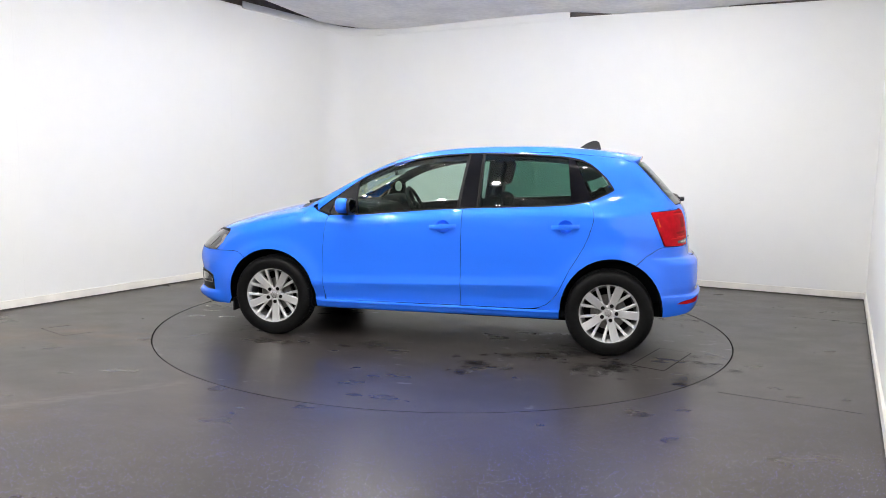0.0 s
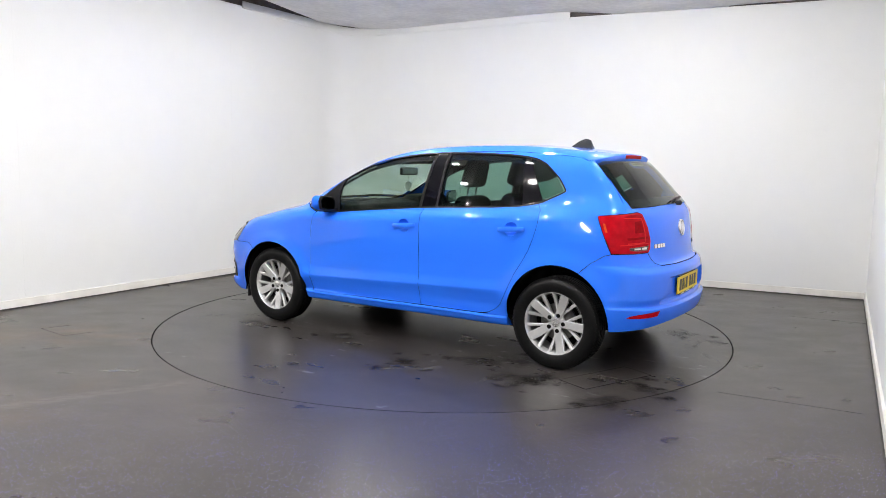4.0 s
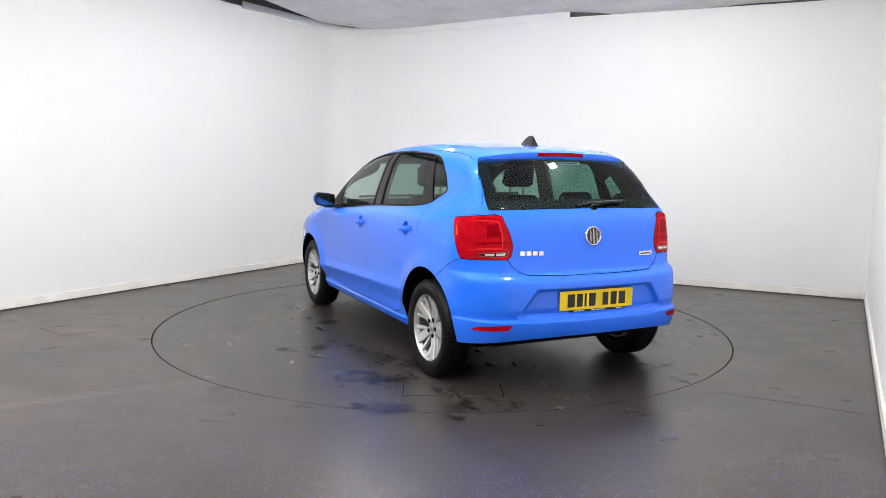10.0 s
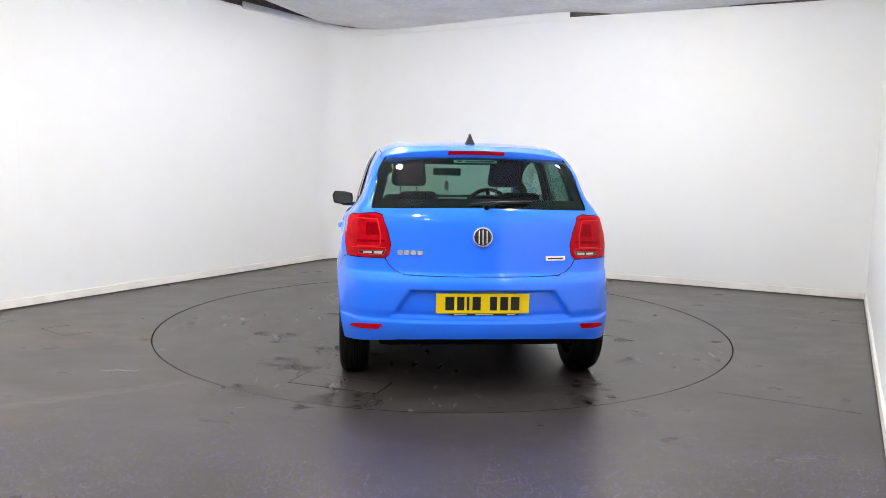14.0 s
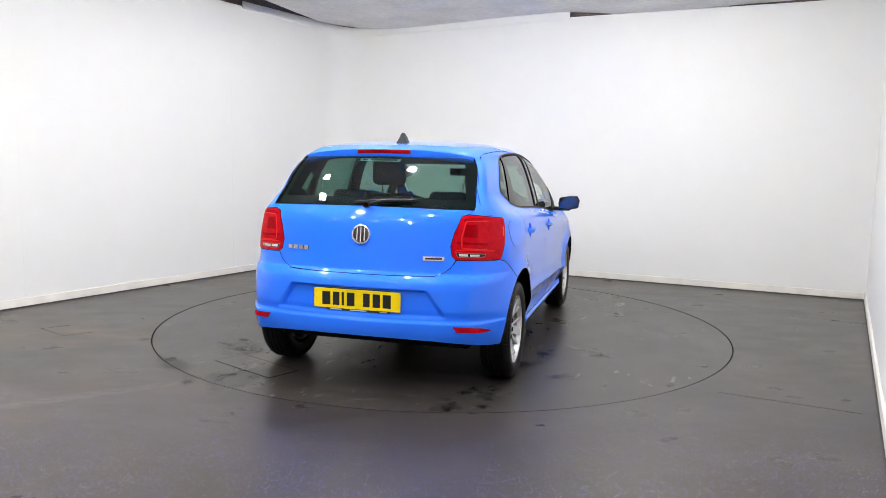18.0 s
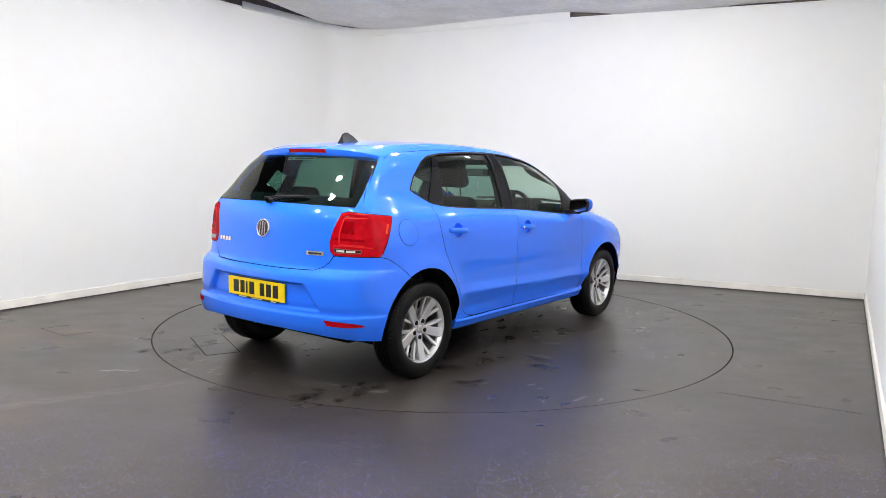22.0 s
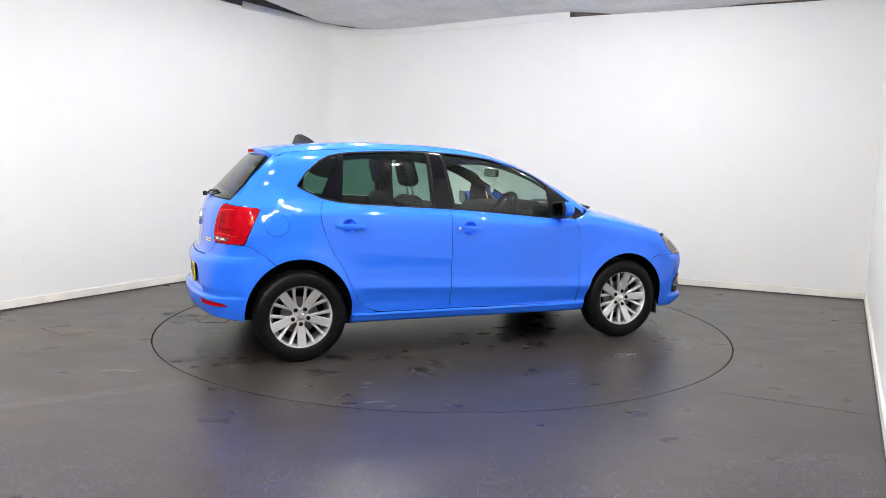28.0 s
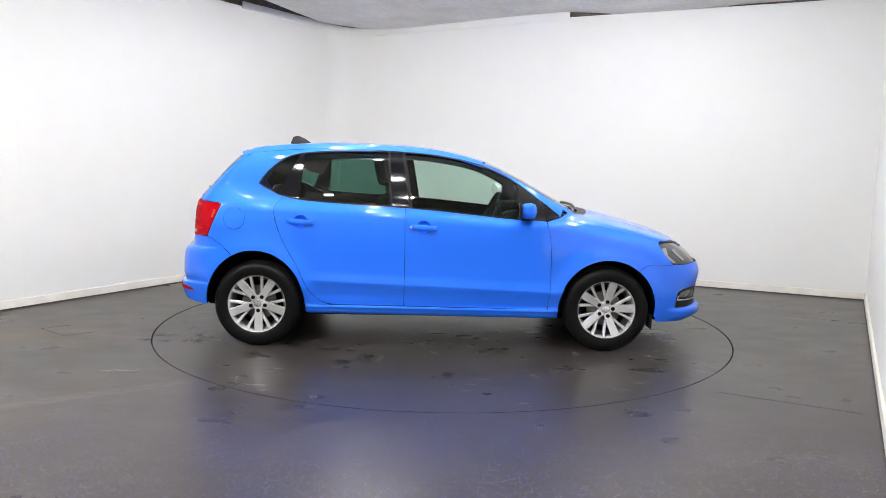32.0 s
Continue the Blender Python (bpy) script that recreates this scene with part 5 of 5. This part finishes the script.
def car_details(car, doors_f, doors_r, gate):
    # door handles with their cups
    for doors, (hx, hz) in ((doors_f, HANDLES[0]), (doors_r, HANDLES[1])):
        for d, s in zip(doors, (1, -1)):
            c0 = side3((hx, hz))[0]
            bm = bmesh.new()
            rows = []
            for i in range(15):
                t = i / 14
                x = hx + 0.098 - 0.196 * t
                p = side3((x, hz - 0.006 + 0.012 * t))[0]
                lift = 0.030 * math.sin(math.pi * min(1, max(0, t * 1.02))) ** 0.45 + 0.002
                hh = 0.014 + 0.004 * math.sin(math.pi * t)
                rows.append([bm.verts.new((x, s * (p[1] + lift - 0.022), p[2] - hh * 0.8)), bm.verts.new((x, s * (p[1] + lift - 0.004), p[2] - hh)), bm.verts.new((x, s * (p[1] + lift), p[2] - hh * 0.4)), bm.verts.new((x, s * (p[1] + lift), p[2] + hh * 0.4)), bm.verts.new((x, s * (p[1] + lift - 0.004), p[2] + hh)), bm.verts.new((x, s * (p[1] + lift - 0.022), p[2] + hh * 0.8))])
            for a, b in zip(rows, rows[1:]):
                for k in range(6):
                    l = (k + 1) % 6
                    bm.faces.new((a[k], a[l], b[l], b[k]))
            bm.faces.new(rows[0])
            bm.faces.new(rows[-1][::-1])
            bmesh.ops.recalc_face_normals(bm, faces=bm.faces)
            part("handle", bm, PAINT, d, "blue pull handle", smooth=50)
            # cup: a bowl pressed into the door
            verts, faces = [], []
            n = 28
            for f, dep in ((1.0, 0.0), (0.93, -0.008), (0.72, -0.024), (0.02, -0.032)):
                for p in side3(*cup_ring(hx, hz, f)):
                    verts.append((p[0], s * (p[1] + dep), p[2]))
            for k in range(3):
                for i in range(n):
                    j = (i + 1) % n
                    faces.append((k * n + i, k * n + j, (k + 1) * n + j, (k + 1) * n + i))
            bm = bmesh.new()
            vs = [bm.verts.new(v) for v in verts]
            for f in faces:
                bm.faces.new([vs[q] for q in f])
            bmesh.ops.remove_doubles(bm, verts=bm.verts, dist=1e-5)
            bmesh.ops.recalc_face_normals(bm, faces=bm.faces)
            part("handle_cup", bm, PAINT, d, smooth=True)
    # key cylinder cap on one front door handle
    p = side3((-0.150, 0.866))[0]
    part("lock_cap", box_bm(-0.158, -0.142, -p[1] - 0.030, -p[1] - 0.012, p[2] - 0.008, p[2] + 0.008, 0.003), CHROME, doors_f[1], smooth=40)
    # fuel flap: joint ring and lid
    fc, fr = (-1.386, 0.905), 0.077
    ring = [(fc[0] + fr * math.cos(2 * math.pi * i / 40), fc[1] + fr * math.sin(2 * math.pi * i / 40)) for i in range(40)]
    skin("flap_joint", "side", ring, GAPM, car, gap=0.02, off=0.0008, flange=0, mirror=True, shrink=0, soft=0)
    skin("fuel_flap", "side", ring, PAINT, car, gap=0.02, off=0.0022, flange=0.0015, mirror=True, shrink=0.0025, soft=0, label="round blue fuel flap")
    # shark fin aerial
    zb = lambda x: float(chart_points("top", [(x, 0.0)])[0][2])
    verts, faces = [], []
    low = [(-1.150, 0.030), (-1.10, 0.034), (-1.05, 0.027), (-1.01, 0.016), (-0.980, 0.004)]
    top = [(-1.130, 1.494), (-1.110, 1.504), (-1.082, 1.504), (-1.035, 1.484), (-0.984, zb(-0.984) + 0.002)]
    for (xb, w), (xt, zt) in zip(low, top):
        zl = zb(xb) - 0.003
        zm = zl + (zt - zl) * 0.5
        xm = (xb + xt) / 2
        verts += [(xb, -w, zl), (xm, -w * 0.5, zm), (xt, -0.005, zt - 0.002), (xt, 0, zt), (xt, 0.005, zt - 0.002), (xm, w * 0.5, zm), (xb, w, zl)]
    for i in range(4):
        for k in range(6):
            a = i * 7 + k
            faces.append((a, a + 1, a + 8, a + 7))
    faces.append((6, 5, 4, 3, 2, 1, 0))
    part("roof_aerial", (verts, faces), BLACK, car, "black shark fin aerial", smooth=40)
    # rear wiper
    p0, p1 = rear3((-0.02, 1.075))[0], rear3((-0.27, 1.098))[0]
    arm = [tuple(p0 + np.array([-0.022, 0, -0.002])), tuple(rear3((-0.10, 1.09))[0] + np.array([-0.026, 0, 0.006])), tuple(p1 + np.array([-0.018, 0, 0.004]))]
    w = part("rear_wiper", tube_bm(arm, 0.0075, 8), BLACK, gate, "black rear wiper arm", smooth=60)
    blade = [tuple(rear3((y, 1.078 + 0.020 * t))[0] + np.array([-0.012, 0, 0.004])) for y, t in ((0.07, 0.1), (-0.03, 0.6), (-0.14, 0.95), (-0.29, 1.0))]
    part("wiper_blade", tube_bm(blade, 0.006, 6), BLACK, w, smooth=60)
    part("wiper_pivot", lathe([(0.0, 0.0), (0.015, 0.0), (0.017, 0.005), (0.017, 0.03)], 20), BLACK, w, smooth=40).matrix_basis = pose(p0[0] - 0.026, p0[1], p0[2] - 0.004, 0, 0, 90)
    # front wipers on the scuttle
    for y0, y1, x in ((0.42, -0.22, 1.10), (-0.20, -0.60, 1.075)):
        pts = []
        for i in range(6):
            t = i / 5
            y = y0 + (y1 - y0) * t
            q = chart_points("top", [(x - 0.05 * abs(y) - 0.02 * t, y)])[0]
            pts.append((q[0], y, q[2] + 0.024 - 0.006 * t))
        part("front_wiper", tube_bm(pts, 0.011, 7), BLACK, car, "black wiper arm", smooth=60)
    # round maker's badge, left plain
    e = rear3((0.0, 0.905))[0]
    tilt = math.degrees(math.atan2(rear3((0, 0.96))[0][0] - rear3((0, 0.85))[0][0], 0.11))
    m = pose(e[0], 0, e[2], 0, tilt, 0) @ pose(0, 0, 0, 0, 0, 90)
    bm = lathe([(0.0, 0.010), (0.046, 0.008), (0.050, 0.006), (0.052, 0.0)], 40)
    bmesh.ops.transform(bm, matrix=m, verts=bm.verts)
    bd = part("round_badge", bm, INK, gate, "plain round chrome and black badge", smooth=40)
    bm = lathe([(0.046, 0.0085), (0.050, 0.014), (0.054, 0.013), (0.058, 0.006), (0.058, 0.0)], 48)
    bmesh.ops.transform(bm, matrix=m, verts=bm.verts)
    part("badge_ring", bm, CHROME, bd, smooth=40)
    for u0, u1 in (((-0.022, 0.036), (-0.022, -0.036)), ((0.0, 0.042), (0.0, -0.042)), ((0.022, 0.036), (0.022, -0.036))):
        a, b = m @ Vector((u0[0], 0.012, u0[1])), m @ Vector((u1[0], 0.012, u1[1]))
        part("badge_bar", tube_bm([a, b], 0.0042, 6), CHROME, bd, smooth=60)
    # raised lettering shown as plain chrome blocks
    for k in range(4):
        y0 = 0.474 - 0.037 * k
        q = to_chart("rear", rear3((y0 - 0.029, 0.800), (y0, 0.800), (y0, 0.825), (y0 - 0.029, 0.825)))
        skin("chrome_block", "rear", q, CHROME, gate, gap=0.01, off=0.004, flange=0.005, shrink=0, soft=1, label="small chrome block")
    q = to_chart("rear", rear3((-0.482, 0.773), (-0.364, 0.773), (-0.364, 0.797), (-0.482, 0.797)))
    tag = skin("trim_badge", "rear", q, CHROME, gate, gap=0.02, off=0.004, flange=0.005, shrink=0, soft=0, label="small chrome trim badge")
    q = to_chart("rear", rear3((-0.468, 0.780), (-0.378, 0.780), (-0.378, 0.789), (-0.468, 0.789)))
    skin("badge_print", "rear", q, INK, tag, gap=0.02, off=0.0052, flange=0, shrink=0, soft=0)
    # number plate with plain bars
    px = float(rear3((0.26, 0.54))[0][0]) - 0.020
    pl = part("number_plate", box_bm(px, px + 0.006, -0.262, 0.262, 0.484, 0.596, 0.002), YELLOW, car, "yellow rear number plate with plain dark bars")
    for k, (y0, y1) in enumerate(((0.210, 0.160), (0.144, 0.104), (0.090, 0.076), (0.058, 0.012), (-0.040, -0.080), (-0.098, -0.142), (-0.158, -0.206))):
        part("plate_bar", box_bm(px - 0.0012, px + 0.001, y1, y0, 0.502, 0.578), INK, pl)
    part("plate_surround", box_bm(px + 0.007, px + 0.03, -0.19, 0.19, 0.472, 0.60, 0.003), BLACK, car)
    part("dealer_strip", box_bm(px + 0.001, px + 0.006, -0.20, 0.18, 0.472, 0.4835), INK, pl, "thin black strip with pale marks")
    for y0, y1 in ((0.16, 0.09), (0.04, -0.06), (-0.14, -0.185)):
        part("pale_mark", box_bm(px - 0.0006, px + 0.002, y1, y0, 0.475, 0.481), WHITEPRINT, pl)
    # bumper reflectors
    rf = to_chart("rear", rear3((0.556, 0.421), (0.640, 0.416), (0.700, 0.408), (0.728, 0.398), (0.742, 0.384), (0.70, 0.383), (0.64, 0.387), (0.578, 0.390)))
    both("bumper_reflector", "rear", rf, RED, car, "slim red bumper reflector", gap=0.015, off=0.004, flange=0.006, shrink=0, soft=0)
    # door mirrors
    for s in (1, -1):
        mir = new("door_mirror")
        mir.parent = car
        bm = bmesh.new()
        bmesh.ops.create_uvsphere(bm, u_segments=28, v_segments=18, radius=1.0)
        for v in bm.verts:
            x, y, z = v.co
            sq = lambda a, e: math.copysign(abs(a) ** e, a)
            x2 = sq(x, 0.75)
            x2 = -0.78 if x2 < -0.78 else x2
            v.co = Vector((0.659 + 0.070 * x2 * (1 - 0.25 * (1 + sq(y, 0.75)) * (x2 > 0)), 0.890 + 0.082 * sq(y, 0.75), 0.996 + 0.055 * sq(z, 0.8) + 0.008 * sq(y, 0.7)))
            v.co.y *= s
        bmesh.ops.recalc_face_normals(bm, faces=bm.faces)
        part("mirror_cap", bm, PAINT, mir, "blue mirror cap", smooth=50)
        part("mirror_base", prism([(0.60, 0.76), (0.70, 0.74), (0.70, 0.86), (0.61, 0.90)], 0.928, 0.958, lambda u, v, w, s=s: Vector((u, s * v, w)), 0.006), BLACK, mir, smooth=40)
        hull = [(0.8915 + (u - 0.8915) * 1.035, 0.996 + (v - 0.996) * 1.035) for u, v in ((0.813, 0.945), (0.89, 0.937), (0.966, 0.955), (0.978, 1.02), (0.957, 1.054), (0.87, 1.048), (0.813, 1.036), (0.805, 0.99))]
        part("mirror_housing", prism(hull, 0.588, 0.600, lambda u, v, w, s=s: Vector((w, s * u, v)), 0.005), BLACK, mir, "black mirror housing", smooth=40)
        part("mirror_rim", prism([(0.813, 0.945), (0.89, 0.937), (0.966, 0.955), (0.978, 1.02), (0.957, 1.054), (0.87, 1.048), (0.813, 1.036), (0.805, 0.99)], 0.584, 0.594, lambda u, v, w, s=s: Vector((w, s * u, v)), 0.004), BLACK, mir, smooth=40)
        part("mirror_glass", prism([(0.819, 0.953), (0.89, 0.946), (0.957, 0.963), (0.967, 1.02), (0.950, 1.045), (0.87, 1.040), (0.820, 1.029), (0.814, 0.99)], 0.580, 0.5835, lambda u, v, w, s=s: Vector((w, s * u, v))), MIRROR, mir, "mirror glass")
        part("side_repeater", box_bm(0.692, 0.714, s * 0.885 - 0.03, s * 0.885 + 0.03, 0.983, 0.995, 0.003), CLEARLENS, mir, "slim side repeater")


def car_cabin(car):
    """Seats, wheel and dashboard, seen dark through the glass."""
    def seat(y, name="front_seat"):
        s = new(name)
        s.parent = car
        part("cushion", box_bm(-0.20, 0.32, y - 0.24, y + 0.24, 0.38, 0.54, 0.05, 3), CLOTH, s, smooth=50)
        bm = box_bm(-0.06, 0.06, y - 0.235, y + 0.235, 0.0, 0.60, 0.05, 3)
        for v in bm.verts:
            f = max(0, v.co.z - 0.25) / 0.35
            v.co.y = y + (v.co.y - y) * (1 - 0.22 * f * f)
        bmesh.ops.transform(bm, matrix=pose(-0.20, 0, 0.50, 0, -18, 0), verts=bm.verts)
        part("backrest", bm, CLOTH, s, smooth=50)
        bm = box_bm(-0.05, 0.05, y - 0.135, y + 0.135, 0.66, 0.87, 0.045, 4)
        for v in bm.verts:
            v.co.y = y + (v.co.y - y) * (1 - 0.18 * (v.co.z - 0.66) / 0.21)
        bmesh.ops.transform(bm, matrix=pose(-0.20, 0, 0.50, 0, -14, 0), verts=bm.verts)
        part("headrest", bm, CLOTH, s, smooth=50)
        for d in (-0.06, 0.06):
            part("headrest_post", tube_bm([(-0.345, y + d, 1.05), (-0.375, y + d, 1.20)], 0.006, 8), STEEL, s, smooth=60)
        return s
    seat(0.36)
    seat(-0.36)
    bench = new("rear_bench")
    bench.parent = car
    part("cushion", box_bm(-0.95, -0.45, -0.60, 0.60, 0.36, 0.52, 0.05, 3), CLOTH, bench, smooth=50)
    part("backrest", box_bm(-0.06, 0.06, -0.60, 0.60, 0.0, 0.56, 0.05, 3, m=pose(-0.98, 0, 0.46, 0, -20, 0)), CLOTH, bench, smooth=50)
    for y in (0.33, -0.33):
        bm = box_bm(-0.04, 0.04, y - 0.125, y + 0.125, 0.58, 0.72, 0.04, 3, m=pose(-0.98, 0, 0.44, 0, -16, 0))
        part("headrest", bm, CLOTH, bench, smooth=50)
    part("parcel_shelf", box_bm(-1.66, -1.20, -0.56, 0.56, 0.985, 1.005, 0.006), LINER, car)
    # dashboard and steering wheel (right-hand drive)
    dash = prism([(0.42, 0.62), (0.46, 0.90), (0.52, 0.975), (0.70, 0.995), (0.90, 0.985), (0.98, 0.94), (0.95, 0.50)], -0.70, 0.70, lambda u, v, w: Vector((u, w, v)), 0.02)
    part("dashboard", dash, LINER, car, smooth=40)
    part("instrument_hood", prism([(0.48, 0.95), (0.52, 1.03), (0.62, 1.04), (0.72, 0.98)], -0.52, -0.20, lambda u, v, w: Vector((u, w, v)), 0.02), LINER, car, smooth=40)
    wheel = new("steering_wheel")
    wheel.parent = car
    pts = [(0.185 * math.cos(2 * math.pi * i / 36), 0.185 * math.sin(2 * math.pi * i / 36), 0) for i in range(37)]
    m = pose(0.40, -0.36, 0.92, 0, -65, 0)
    part("wheel_rim", tube_bm([m @ Vector(p) for p in pts], 0.016, 10), LINER, wheel, smooth=60)
    for a in (0, 90, 180):
        q = radians(a)
        part("wheel_spoke", tube_bm([m @ Vector((0, 0, -0.01)), m @ Vector((0.18 * math.cos(q + math.pi / 2 * 0 - math.pi / 2), 0.18 * math.sin(q - math.pi / 2), 0))], 0.018, 8), LINER, wheel, smooth=60)
    part("wheel_boss", lathe([(0.0, 0.02), (0.05, 0.018), (0.07, 0.0), (0.06, -0.03)], 24, "z"), LINER, wheel, smooth=40).matrix_basis = m
    # inner mirror and a hanging scented disc
    im = new("inner_mirror")
    im.parent = car
    part("mirror_housing", box_bm(0.455, 0.48, -0.12, 0.12, 1.205, 1.268, 0.012, 3), LINER, im, smooth=50)
    part("mirror_face", box_bm(0.451, 0.455, -0.11, 0.11, 1.212, 1.261, 0.001, 1), MIRROR, im)
    part("mirror_stem", tube_bm([(0.475, 0, 1.25), (0.515, 0, 1.262)], 0.01, 8), LINER, im, smooth=60)
    bm = lathe([(0.0, 0.004), (0.030, 0.004), (0.033, 0.0), (0.030, -0.004), (0.0, -0.004)], 28)
    ad = part("air_freshener", bm, WHITEPRINT, car, "round pale hanging scent tag", smooth=40)
    ad.matrix_basis = pose(0.475, 0.0, 1.115, 0, 0, 35) @ Matrix.Diagonal((0.9, 1, 1.25, 1))
    part("tag_cord", tube_bm([(0.475, 0, 1.15), (0.47, 0, 1.22)], 0.0015, 5), INK, car)
    # pale sticker inside the rear window
    st = to_chart("rear", rear3((0.14, 1.318), (-0.12, 1.318), (-0.12, 1.338), (0.14, 1.338)))
    sticker = skin("window_sticker", "rear", st, WHITEPRINT, car, gap=0.03, off=-0.004, flange=0, soft=0, label="pale strip sticker with unreadable marks")
    for y0, y1 in ((0.12, 0.09), (0.07, -0.10)):
        mk = to_chart("rear", rear3((y0, 1.324), (y1, 1.324), (y1, 1.332), (y0, 1.332)))
        skin("sticker_mark", "rear", mk, INK, sticker, gap=0.03, off=-0.002, flange=0, soft=0, shrink=0)


def build_car():
    car = tagged(new("hatchback_car"), "bright blue five-door hatchback with silver alloy wheels on the turntable", "car")
    doors_f, doors_r, gate = car_body(car)
    car_spoiler(car)
    car_windows(car)
    car_under(car)
    car_details(car, doors_f, doors_r, gate)
    car_cabin(car)
    place_wheels(car, car_wheels(car))
    for ob in car.children:
        ob.location.x += CAR_AT[0]
        ob.location.y += CAR_AT[1]
    return car


# ---------------------------------------------------------------- build
room()
turntable = floor_and_table()
ceiling_lights()
hatchback = build_car()


def motions():
    turn = [(k * 0.5, pose(0, 0, 0, rz=84.562 - 5.2734 * (k * 0.5 - 16.0))) for k in range(65)]
    walk(turntable, [(t, pose(*DISC_AT, 0) @ m) for t, m in turn])
    walk(hatchback, turn)


motions()
